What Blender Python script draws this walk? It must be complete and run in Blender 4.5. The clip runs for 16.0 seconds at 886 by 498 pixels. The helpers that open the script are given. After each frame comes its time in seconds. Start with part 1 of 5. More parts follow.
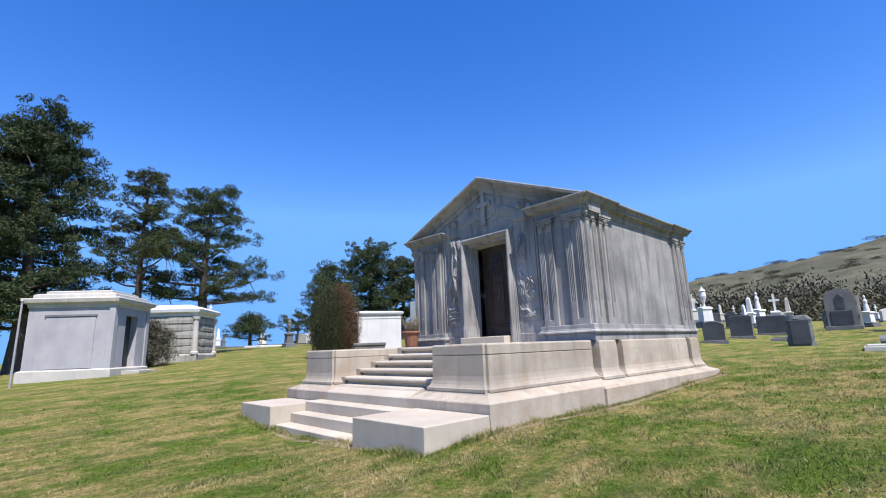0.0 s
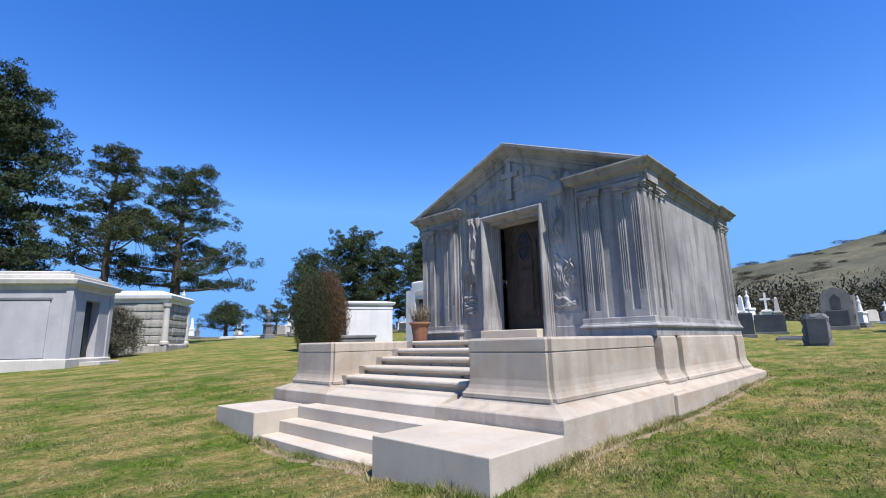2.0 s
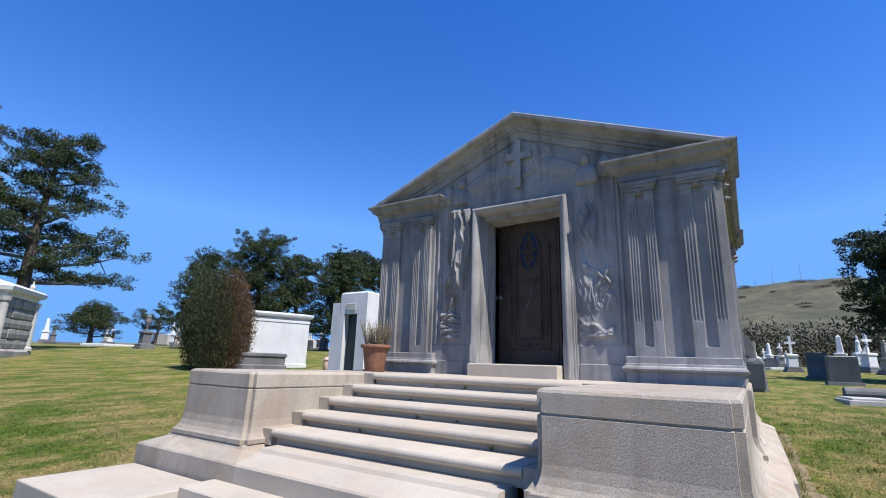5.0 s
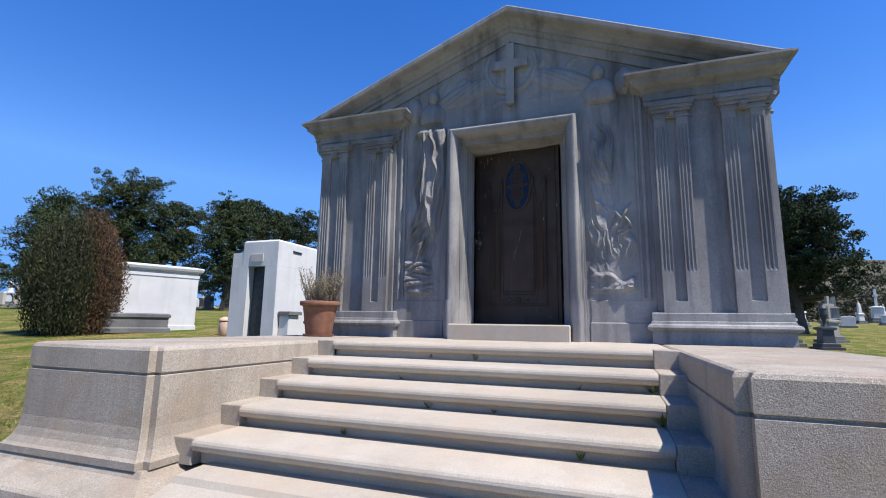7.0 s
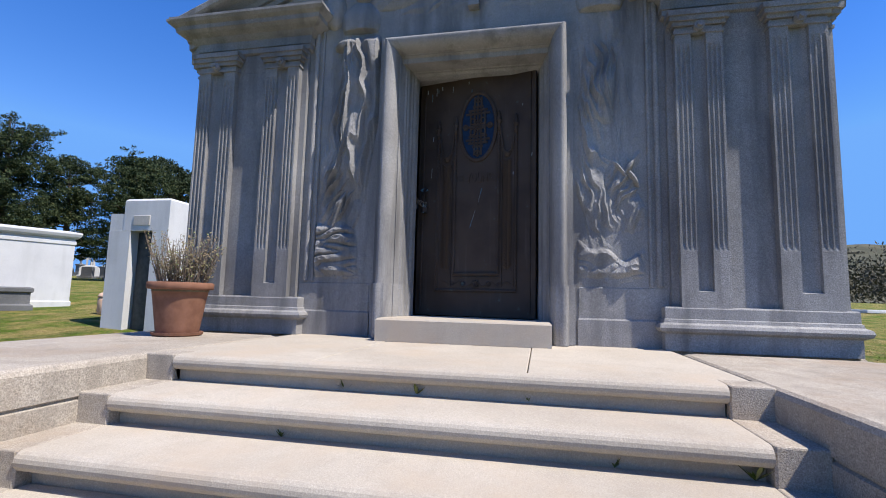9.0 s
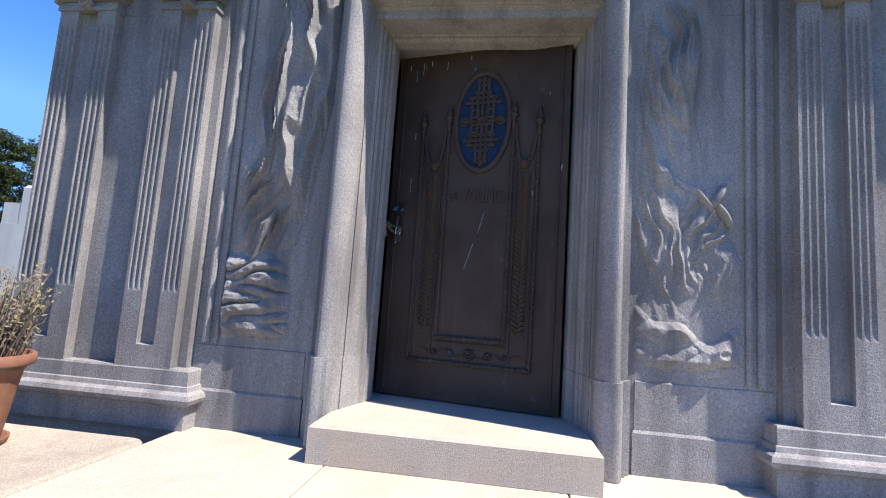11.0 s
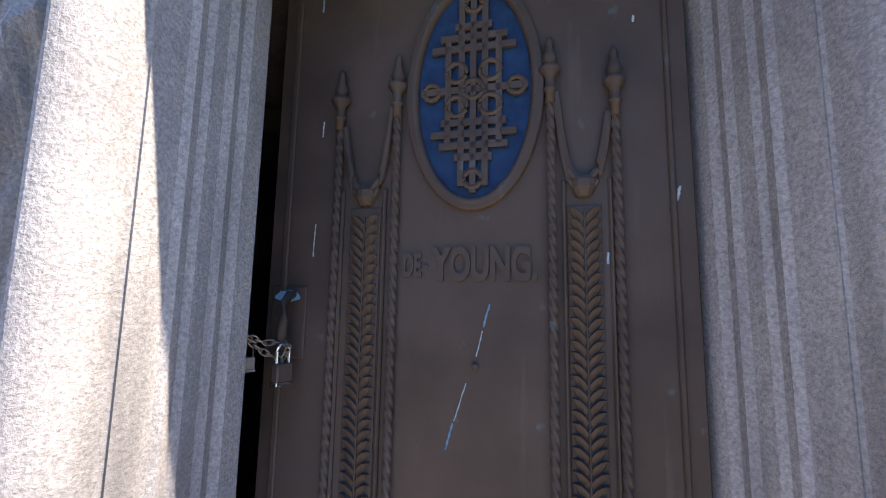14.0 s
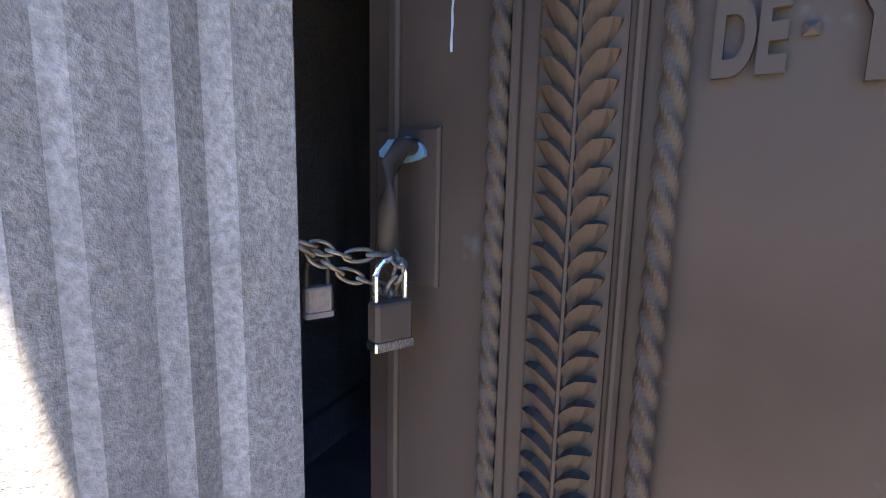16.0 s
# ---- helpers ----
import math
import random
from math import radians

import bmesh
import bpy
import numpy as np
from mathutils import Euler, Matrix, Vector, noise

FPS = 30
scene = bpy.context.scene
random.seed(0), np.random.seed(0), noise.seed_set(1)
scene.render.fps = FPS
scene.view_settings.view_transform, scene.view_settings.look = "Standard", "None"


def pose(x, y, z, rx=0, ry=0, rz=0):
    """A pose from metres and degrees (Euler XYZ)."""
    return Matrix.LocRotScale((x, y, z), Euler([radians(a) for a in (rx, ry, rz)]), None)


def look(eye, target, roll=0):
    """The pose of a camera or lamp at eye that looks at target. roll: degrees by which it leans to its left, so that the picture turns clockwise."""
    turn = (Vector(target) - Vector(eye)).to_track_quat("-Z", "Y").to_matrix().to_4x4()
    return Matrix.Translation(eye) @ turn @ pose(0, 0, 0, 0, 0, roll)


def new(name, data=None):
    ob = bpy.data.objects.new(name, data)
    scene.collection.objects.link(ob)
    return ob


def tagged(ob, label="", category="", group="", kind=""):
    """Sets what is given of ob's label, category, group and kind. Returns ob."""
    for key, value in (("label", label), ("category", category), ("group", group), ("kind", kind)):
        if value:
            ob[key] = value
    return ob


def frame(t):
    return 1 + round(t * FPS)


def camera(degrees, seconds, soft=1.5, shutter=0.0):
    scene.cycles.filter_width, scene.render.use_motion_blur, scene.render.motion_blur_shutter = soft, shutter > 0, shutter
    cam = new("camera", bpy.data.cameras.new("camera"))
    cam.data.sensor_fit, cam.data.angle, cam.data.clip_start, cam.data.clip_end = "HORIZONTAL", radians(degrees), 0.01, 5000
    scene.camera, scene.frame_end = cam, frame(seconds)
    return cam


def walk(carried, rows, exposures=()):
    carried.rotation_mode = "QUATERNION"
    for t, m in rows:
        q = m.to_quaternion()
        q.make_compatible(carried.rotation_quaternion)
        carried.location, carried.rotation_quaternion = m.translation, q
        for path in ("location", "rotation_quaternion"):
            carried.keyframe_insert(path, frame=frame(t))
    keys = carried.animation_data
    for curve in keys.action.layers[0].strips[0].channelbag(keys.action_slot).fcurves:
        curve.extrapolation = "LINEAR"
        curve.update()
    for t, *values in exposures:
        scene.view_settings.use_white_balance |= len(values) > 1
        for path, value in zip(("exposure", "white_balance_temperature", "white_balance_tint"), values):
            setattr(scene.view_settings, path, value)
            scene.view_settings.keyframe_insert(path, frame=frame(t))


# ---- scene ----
cam = camera(86.8, 16.0, soft=1.0)
EXPOSURE = [(0, 0.7, 6650, 12), (4.2, 0.56, 6550, 12), (6.5, 0.5, 6600, 12), (8.7, 0.46, 6650, 12), (10.8, 0.92, 6850, 14), (11.5, 1.2, 7100, 16), (12.5, 1.64, 7250, 17), (13.5, 1.81, 7500, 17), (14.5, 2.28, 7550, 18), (15.2, 2.8, 7900, 18), (16, 2.72, 8000, 16)]
PATH = [
    (0, (-0.149, -0.012, 1.862), (1.198, 1.406, 2.278), -2.1),
    (0.5, (-0.067, 0.498, 1.861), (1.26, 1.942, 2.254), -2.3),
    (1, (0.144, 0.965, 1.851), (1.515, 2.379, 2.203), -2.2),
    (1.5, (0.384, 1.462, 1.89), (1.752, 2.868, 2.28), -1.1),
    (2, (0.544, 1.945, 1.888), (1.954, 3.31, 2.278), -1.2),
    (2.5, (0.871, 2.438, 1.923), (2.352, 3.727, 2.305), -0.6),
    (3, (1.1, 2.983, 1.938), (2.603, 4.242, 2.331), 0.7),
    (3.5, (1.368, 3.421, 1.963), (2.934, 4.602, 2.356), 1.0),
    (4, (1.709, 3.94, 2.043), (3.299, 5.058, 2.514), 1.5),
    (4.2, (1.773, 4.132, 2.041), (3.362, 5.245, 2.528), 1.9),
    (6.3, (2.672, 6.081, 2.139), (4.453, 6.904, 2.53), 1.0),
    (6.5, (2.806, 6.273, 2.148), (4.614, 7.042, 2.523), 1.0),
    (7, (3.087, 6.691, 2.093), (4.945, 7.358, 2.412), 0.9),
    (7.5, (3.475, 6.816, 2.041), (5.392, 7.323, 2.304), -0.4),
    (8, (3.951, 6.962, 2.097), (5.878, 7.417, 2.382), -0.6),
    (8.5, (4.42, 7.144, 2.163), (6.351, 7.598, 2.418), 1.1),
    (8.7, (4.572, 7.182, 2.209), (6.509, 7.618, 2.444), 1.3),
    (10.8, (6.057, 7.606, 2.699), (8.028, 7.879, 2.899), 3.5),
    (11, (6.188, 7.647, 2.756), (8.159, 7.903, 2.979), 3.9),
    (11.5, (6.506, 7.658, 2.836), (8.486, 7.831, 3.061), 4.5),
    (12, (6.811, 7.78, 2.948), (8.775, 8.042, 3.221), 4.3),
    (12.5, (7.061, 7.787, 3.068), (9.022, 8.012, 3.392), 3.9),
    (13, (7.344, 7.696, 3.144), (9.316, 7.754, 3.469), 2.8),
    (13.5, (7.634, 7.724, 3.17), (9.608, 7.778, 3.49), 1.4),
    (14, (7.949, 7.854, 3.331), (9.927, 7.949, 3.61), 1.0),
    (14.5, (8.206, 7.9, 3.362), (10.181, 8.153, 3.55), 0.7),
    (15, (8.525, 7.923, 3.399), (10.459, 8.429, 3.401), 0.7),
    (15.5, (8.622, 7.978, 3.38), (10.493, 8.67, 3.242), 1.0),
    (16, (8.784, 8.064, 3.344), (10.58, 8.89, 3.044), 1.2),
]
walk(cam, [(t, look(eye, target, roll)) for t, eye, target, roll in PATH], EXPOSURE)

# ---------------------------------------------------------------- light
SUN_DIR = Vector((-0.141, -0.50, 0.855)).normalized()      # towards the sun
world = bpy.data.worlds.new("sky")
scene.world = world
world.use_nodes = True
wn = world.node_tree.nodes
sky = wn.new("ShaderNodeTexSky")
sky.sky_type = "NISHITA"
sky.sun_disc = False
sky.sun_elevation = math.asin(SUN_DIR.z)
sky.sun_rotation = math.atan2(SUN_DIR.x, SUN_DIR.y)
sky.altitude, sky.air_density, sky.dust_density, sky.ozone_density = 0, 1.2, 0.0, 4.0
deep = wn.new("ShaderNodeHueSaturation")
deep.inputs["Saturation"].default_value = 1.35
deep.inputs["Hue"].default_value = 0.517
deep.inputs["Value"].default_value = 1.32
world.node_tree.links.new(sky.outputs[0], deep.inputs["Color"])
clear = wn.new("ShaderNodeMix")                          # dry clear air: no white haze along the horizon
clear.data_type, clear.blend_type = "RGBA", "DARKEN"
clear.inputs[0].default_value = 1.0
clear.inputs[7].default_value = (1.08, 2.85, 6.6, 1)
world.node_tree.links.new(deep.outputs[0], clear.inputs[6])
world.node_tree.links.new(clear.outputs[2], wn["Background"].inputs[0])
wn["Background"].inputs[1].default_value = 0.108
sun = new("sun", bpy.data.lights.new("sun", "SUN"))
sun.data.energy, sun.data.angle, sun.data.color = 5.0, radians(0.53), (1.0, 0.965, 0.91)
sun.matrix_world = look(SUN_DIR * 60, (0, 0, 0))


# ---------------------------------------------------------------- materials
def material(name, rough=0.8, metal=0.0, spec=0.3):
    m = bpy.data.materials.new(name)
    m.use_nodes = True
    b = m.node_tree.nodes["Principled BSDF"]
    b.inputs["Roughness"].default_value = rough
    b.inputs["Metallic"].default_value = metal
    b.inputs["Specular IOR Level"].default_value = spec
    return m, m.node_tree, b


def nd(nt, kind, **inputs):
    n = nt.nodes.new(kind)
    for key, v in inputs.items():
        n.inputs[key.replace("_", " ")].default_value = v
    return n


def coords(nt, scale=(1, 1, 1)):
    tc = nt.nodes.new("ShaderNodeTexCoord")
    mp = nt.nodes.new("ShaderNodeMapping")
    mp.inputs["Scale"].default_value = scale
    nt.links.new(tc.outputs["Object"], mp.inputs["Vector"])
    return mp.outputs["Vector"]


def noise_of(nt, scale, detail=4.0, stretch=(1, 1, 1), rough=0.55):
    n = nd(nt, "ShaderNodeTexNoise", Scale=scale, Detail=detail, Roughness=rough)
    nt.links.new(coords(nt, stretch), n.inputs["Vector"])
    return n.outputs["Fac"]


def ramp(nt, fac, stops):
    r = nt.nodes.new("ShaderNodeValToRGB")
    e = r.color_ramp.elements
    e[0].position, e[0].color = stops[0][0], (*stops[0][1], 1)
    e[1].position, e[1].color = stops[-1][0], (*stops[-1][1], 1)
    for p, c in stops[1:-1]:
        k = e.new(p)
        k.color = (*c, 1)
    nt.links.new(fac, r.inputs["Fac"])
    return r.outputs["Color"]


def mix(nt, a, b, fac, mode="MIX"):
    n = nt.nodes.new("ShaderNodeMix")
    n.data_type, n.blend_type = "RGBA", mode
    for sock, v in ((n.inputs[0], fac), (n.inputs[6], a), (n.inputs[7], b)):
        if isinstance(v, (float, int)):
            sock.default_value = v
        elif isinstance(v, tuple):
            sock.default_value = (*v, 1)
        else:
            nt.links.new(v, sock)
    return n.outputs[2]


def bump(nt, bsdf, height, strength, distance):
    n = nd(nt, "ShaderNodeBump", Strength=strength, Distance=distance)
    nt.links.new(height, n.inputs["Height"])
    nt.links.new(n.outputs["Normal"], bsdf.inputs["Normal"])


def per_object(nt, col, amount):
    """Shifts a colour a little from piece to piece."""
    oi = nt.nodes.new("ShaderNodeObjectInfo")
    hs = nd(nt, "ShaderNodeHueSaturation")
    mr = nd(nt, "ShaderNodeMapRange", To_Min=1 - amount, To_Max=1 + amount)
    nt.links.new(oi.outputs["Random"], mr.inputs["Value"])
    nt.links.new(mr.outputs[0], hs.inputs["Value"])
    nt.links.new(col, hs.inputs["Color"])
    return hs.outputs["Color"]


def stone(name, dark, light, stain, speck=0.35, grain=160, rough=0.85, relief=0.006, streaks=0.5, warm=None):
    m, nt, b = material(name, rough)
    big = noise_of(nt, 1.1, 6)
    col = ramp(nt, big, [(0.3, dark), (0.7, light)])
    fine = noise_of(nt, grain, 3, rough=0.7)
    g = ramp(nt, fine, [(0.33, (1 - speck,) * 3), (0.5, (0.92,) * 3), (0.68, (1 + speck * 0.6,) * 3)])
    col = mix(nt, col, g, 1.0, "MULTIPLY")
    spot = noise_of(nt, 62, 4, rough=0.7)
    col = mix(nt, col, ramp(nt, spot, [(0.33, (1 - speck * 0.45,) * 3), (0.55, (1.0,) * 3), (0.7, (1 + speck * 0.25,) * 3)]), 1.0, "MULTIPLY")
    run = noise_of(nt, 5.0, 5, (1.0, 1.0, 0.12))
    f = ramp(nt, run, [(0.5, (0, 0, 0)), (0.75, (streaks,) * 3)])
    col = mix(nt, col, stain, f)
    mid = noise_of(nt, 9, 5)
    f2 = ramp(nt, mid, [(0.55, (0, 0, 0)), (0.8, (0.35,) * 3)])
    col = mix(nt, col, tuple(c * 0.75 for c in dark), f2)
    if warm:
        w = noise_of(nt, 2.3, 5)
        col = mix(nt, col, warm, ramp(nt, w, [(0.48, (0, 0, 0)), (0.72, (0.65,) * 3)]))
    nt.links.new(per_object(nt, col, 0.05), b.inputs["Base Color"])
    h = mix(nt, mix(nt, fine, spot, 0.5), mid, 0.3)
    bump(nt, b, h, 0.8, relief)
    return m


GRANITE = stone("weathered_granite", (0.204, 0.199, 0.199), (0.388, 0.378, 0.362), (0.092, 0.090, 0.090), speck=0.34, grain=120, streaks=0.85, relief=0.009)
GRANITE_BASE = stone("podium_granite", (0.361, 0.316, 0.258), (0.501, 0.440, 0.361), (0.223, 0.193, 0.155), speck=0.42, streaks=0.7, relief=0.012, warm=(0.324, 0.242, 0.167))
GRANITE_STEP = stone("step_granite", (0.412, 0.360, 0.291), (0.527, 0.470, 0.387), (0.313, 0.260, 0.201), speck=0.18, streaks=0.3, warm=(0.445, 0.360, 0.269))
MARBLE = stone("white_marble", (0.585, 0.585, 0.585), (0.705, 0.705, 0.697), (0.413, 0.413, 0.404), speck=0.08, grain=60, rough=0.6, relief=0.002, streaks=0.35)
PALE_STONE = stone("pale_stone", (0.405, 0.387, 0.353), (0.546, 0.516, 0.467), (0.290, 0.267, 0.230), speck=0.15, grain=50, relief=0.004)
OLD_STONE = stone("old_carved_stone", (0.272, 0.256, 0.224), (0.416, 0.400, 0.360), (0.128, 0.120, 0.104), speck=0.3, grain=40, relief=0.01, streaks=0.8)
LILAC_STONE = stone("lilac_grey_stone", (0.306, 0.302, 0.324), (0.408, 0.403, 0.415), (0.255, 0.244, 0.241), speck=0.1, grain=60, relief=0.003, streaks=0.3)
DARK_STONE = stone("dark_polished_stone", (0.045, 0.05, 0.055), (0.085, 0.09, 0.10), (0.12, 0.12, 0.12), speck=0.5, grain=120, rough=0.35, relief=0.001, streaks=0.2)
GREY_STONE = stone("grey_monument_stone", (0.120, 0.123, 0.126), (0.195, 0.195, 0.195), (0.08, 0.08, 0.08), speck=0.3, grain=60, relief=0.004)


def bronze_material():
    m, nt, b = material("weathered_bronze", 0.5, 0.15, 0.18)
    big = noise_of(nt, 2.2, 6)
    col = ramp(nt, big, [(0.3, (0.040, 0.029, 0.023)), (0.55, (0.070, 0.051, 0.040)), (0.75, (0.059, 0.051, 0.045))])
    run = noise_of(nt, 14, 5, (1, 1, 0.08))
    col = mix(nt, col, (0.16, 0.13, 0.12), ramp(nt, run, [(0.6, (0, 0, 0)), (0.85, (0.45,) * 3)]))
    pat = noise_of(nt, 9, 6)
    col = mix(nt, col, (0.13, 0.24, 0.27), ramp(nt, pat, [(0.66, (0, 0, 0)), (0.8, (0.5,) * 3)]))
    nt.links.new(col, b.inputs["Base Color"])
    rr = nd(nt, "ShaderNodeMapRange", To_Min=0.5, To_Max=0.72)
    nt.links.new(big, rr.inputs["Value"])
    nt.links.new(rr.outputs[0], b.inputs["Roughness"])
    bump(nt, b, noise_of(nt, 60, 4), 0.25, 0.002)
    return m


def plain(name, a, b_, scale=8, rough=0.7, metal=0.0, relief=0.002, spec=0.3):
    m, nt, b = material(name, rough, metal, spec)
    n = noise_of(nt, scale, 5)
    nt.links.new(per_object(nt, ramp(nt, n, [(0.3, a), (0.7, b_)]), 0.06), b.inputs["Base Color"])
    bump(nt, b, noise_of(nt, scale * 6, 3), 0.4, relief)
    return m


BRONZE = bronze_material()
PATINA = plain("green_patina", (0.05, 0.13, 0.21), (0.13, 0.26, 0.34), 30, 0.8)
DRIP = plain("bird_lime", (0.20, 0.26, 0.29), (0.36, 0.42, 0.44), 40, 0.8)
STEEL = plain("rusty_steel", (0.13, 0.105, 0.085), (0.27, 0.24, 0.21), 60, 0.5, 0.6)
CHROME = plain("bright_steel", (0.70, 0.70, 0.71), (0.85, 0.85, 0.86), 60, 0.25, 1.0)
BRASS = plain("old_brass", (0.15, 0.118, 0.10), (0.23, 0.185, 0.16), 60, 0.6, 0.2)
TERRACOTTA = plain("terracotta", (0.17, 0.078, 0.047), (0.25, 0.12, 0.075), 12, 0.85)
PINK_CLAY = plain("pale_clay", (0.50, 0.33, 0.24), (0.62, 0.44, 0.33), 12, 0.85)
DARK_DOOR = plain("dark_metal_door", (0.03, 0.04, 0.045), (0.06, 0.07, 0.075), 10, 0.45, 0.6)
BARK = plain("pine_bark", (0.055, 0.045, 0.038), (0.12, 0.10, 0.085), 14, 0.95, relief=0.03)
TWIG = plain("dry_twigs", (0.16, 0.12, 0.09), (0.28, 0.22, 0.17), 20, 0.9)
INSIDE = plain("chamber_plaster", (0.22, 0.21, 0.20), (0.30, 0.29, 0.28), 5, 0.9)
POLE = plain("grey_pole", (0.28, 0.28, 0.29), (0.38, 0.38, 0.39), 9, 0.5, 0.3)


def glass_material():
    m, nt, b = material("blue_glass", 0.5, 0.0, 0.15)
    n = noise_of(nt, 18, 4)
    nt.links.new(ramp(nt, n, [(0.3, (0.006, 0.019, 0.052)), (0.7, (0.013, 0.038, 0.088))]), b.inputs["Base Color"])
    return m


def leaf_material(name, a, b_, c):
    m, nt, b = material(name, 0.75, 0.0, 0.2)
    g = nt.nodes.new("ShaderNodeNewGeometry")
    col = ramp(nt, g.outputs["Random Per Island"], [(0.0, a), (0.6, b_), (1.0, c)])
    nt.links.new(col, b.inputs["Base Color"])
    return m


BLUE_GLASS = glass_material()
PINE = leaf_material("pine_needles", (0.018, 0.034, 0.016), (0.040, 0.062, 0.026), (0.085, 0.095, 0.038))
PINE_DRY = leaf_material("yellowed_pine_needles", (0.022, 0.034, 0.015), (0.050, 0.066, 0.026), (0.095, 0.098, 0.038))
CYPRESS = leaf_material("cypress_scales", (0.014, 0.028, 0.015), (0.032, 0.050, 0.024), (0.060, 0.075, 0.032))
SHRUB = leaf_material("cypress_shrub", (0.016, 0.026, 0.012), (0.040, 0.048, 0.022), (0.075, 0.070, 0.030))
SHRUB_DEAD = leaf_material("browned_cypress", (0.050, 0.030, 0.016), (0.095, 0.055, 0.030), (0.13, 0.085, 0.045))
SCRUB = leaf_material("hillside_scrub", (0.046, 0.046, 0.030), (0.070, 0.065, 0.042), (0.095, 0.085, 0.058))
BUSH = leaf_material("grey_leaved_bush", (0.050, 0.052, 0.036), (0.095, 0.092, 0.065), (0.16, 0.145, 0.11))
DRYPLANT = leaf_material("half_dry_pot_plant", (0.12, 0.10, 0.055), (0.21, 0.16, 0.10), (0.16, 0.19, 0.07))


def patches(nt):
    """Where the lawn has dried out: straw patches over green."""
    p = noise_of(nt, 0.75, 7, (1, 1.5, 1), 0.68)
    p = mix(nt, p, noise_of(nt, 4.5, 6, rough=0.75), 0.35)
    return ramp(nt, p, [(0.43, (0.04,) * 3), (0.49, (0.42,) * 3), (0.56, (0.95,) * 3)])


def blade_material():
    m, nt, b = material("grass_blades", 0.85, 0.0, 0.15)
    g = nt.nodes.new("ShaderNodeNewGeometry")
    green = ramp(nt, g.outputs["Random Per Island"], [(0.0, (0.039, 0.076, 0.007)), (0.6, (0.076, 0.121, 0.014)), (1.0, (0.127, 0.161, 0.031))])
    straw = ramp(nt, g.outputs["Random Per Island"], [(0.0, (0.153, 0.130, 0.051)), (0.6, (0.290, 0.237, 0.116)), (1.0, (0.420, 0.360, 0.202))])
    nt.links.new(mix(nt, green, straw, patches(nt)), b.inputs["Base Color"])
    return m


BLADE = blade_material()


def grass_material():
    m, nt, b = material("dry_lawn", 0.95, 0.0, 0.1)
    fine = noise_of(nt, 38, 5, rough=0.75)
    green = ramp(nt, fine, [(0.3, (0.031, 0.066, 0.004)), (0.5, (0.068, 0.122, 0.009)), (0.72, (0.122, 0.162, 0.028))])
    straw = ramp(nt, fine, [(0.3, (0.140, 0.101, 0.032)), (0.5, (0.280, 0.211, 0.079)), (0.72, (0.404, 0.325, 0.145))])
    col = mix(nt, green, straw, patches(nt))
    mow = noise_of(nt, 2.6, 5, (0.22, 1.0, 1), 0.65)
    col = mix(nt, col, (0.055, 0.085, 0.02), ramp(nt, mow, [(0.48, (0, 0, 0)), (0.62, (0.6,) * 3)]))
    tuft = noise_of(nt, 15, 7, rough=0.8)
    col = mix(nt, col, ramp(nt, tuft, [(0.36, (0.55,) * 3), (0.5, (1.06,) * 3), (0.66, (1.6,) * 3)]), 1.0, "MULTIPLY")
    clover = noise_of(nt, 7.0, 6, rough=0.8)
    col = mix(nt, col, (0.42, 0.43, 0.30), ramp(nt, clover, [(0.63, (0, 0, 0)), (0.70, (0.5,) * 3)]))
    nt.links.new(col, b.inputs["Base Color"])
    bump(nt, b, mix(nt, fine, tuft, 0.5), 1.0, 0.07)
    return m


def hill_material():
    m, nt, b = material("dry_hillside", 0.95, 0.0, 0.1)
    n = noise_of(nt, 0.012, 8, rough=0.65)
    tan_ = ramp(nt, noise_of(nt, 0.05, 6), [(0.3, (0.085, 0.083, 0.055)), (0.7, (0.145, 0.132, 0.088))])
    scrub = ramp(nt, noise_of(nt, 0.15, 5), [(0.3, (0.050, 0.055, 0.036)), (0.7, (0.095, 0.092, 0.06))])
    col = mix(nt, tan_, scrub, ramp(nt, n, [(0.42, (0.1,) * 3), (0.56, (0.95,) * 3)]))
    nt.links.new(col, b.inputs["Base Color"])
    return m


LAWN = grass_material()
HILL = hill_material()
DIRT = plain("bare_earth", (0.15, 0.115, 0.065), (0.27, 0.215, 0.13), 6, 0.95, relief=0.02)


# ---------------------------------------------------------------- helpers of the scene
def thing(name, at, label, category, group="", kind="", turn=0.0):
    ob = new(name)
    ob.empty_display_size = 0.2
    ob.matrix_basis = pose(*at, 0, 0, turn)
    return tagged(ob, label, category, group, kind)


def part(name, bm, mat, parent, label=""):
    """Links bm, given in its parent's own axes, as one mesh object under parent."""
    me = bpy.data.meshes.new(name)
    bmesh.ops.recalc_face_normals(bm, faces=bm.faces[:])
    bm.to_mesh(me)
    bm.free()
    me.materials.append(mat)
    ob = new(name, me)
    ob.parent = parent
    if label:
        ob["label"] = label
    return ob


def smooth(ob):
    ob.data.polygons.foreach_set("use_smooth", [True] * len(ob.data.polygons))
    return ob


def raw(name, verts, faces, mat, parent=None, label=""):
    me = bpy.data.meshes.new(name)
    me.from_pydata([tuple(v) for v in verts], [], [tuple(f) for f in faces])
    me.materials.append(mat)
    ob = new(name, me)
    ob.parent = parent
    if label:
        ob["label"] = label
    return ob


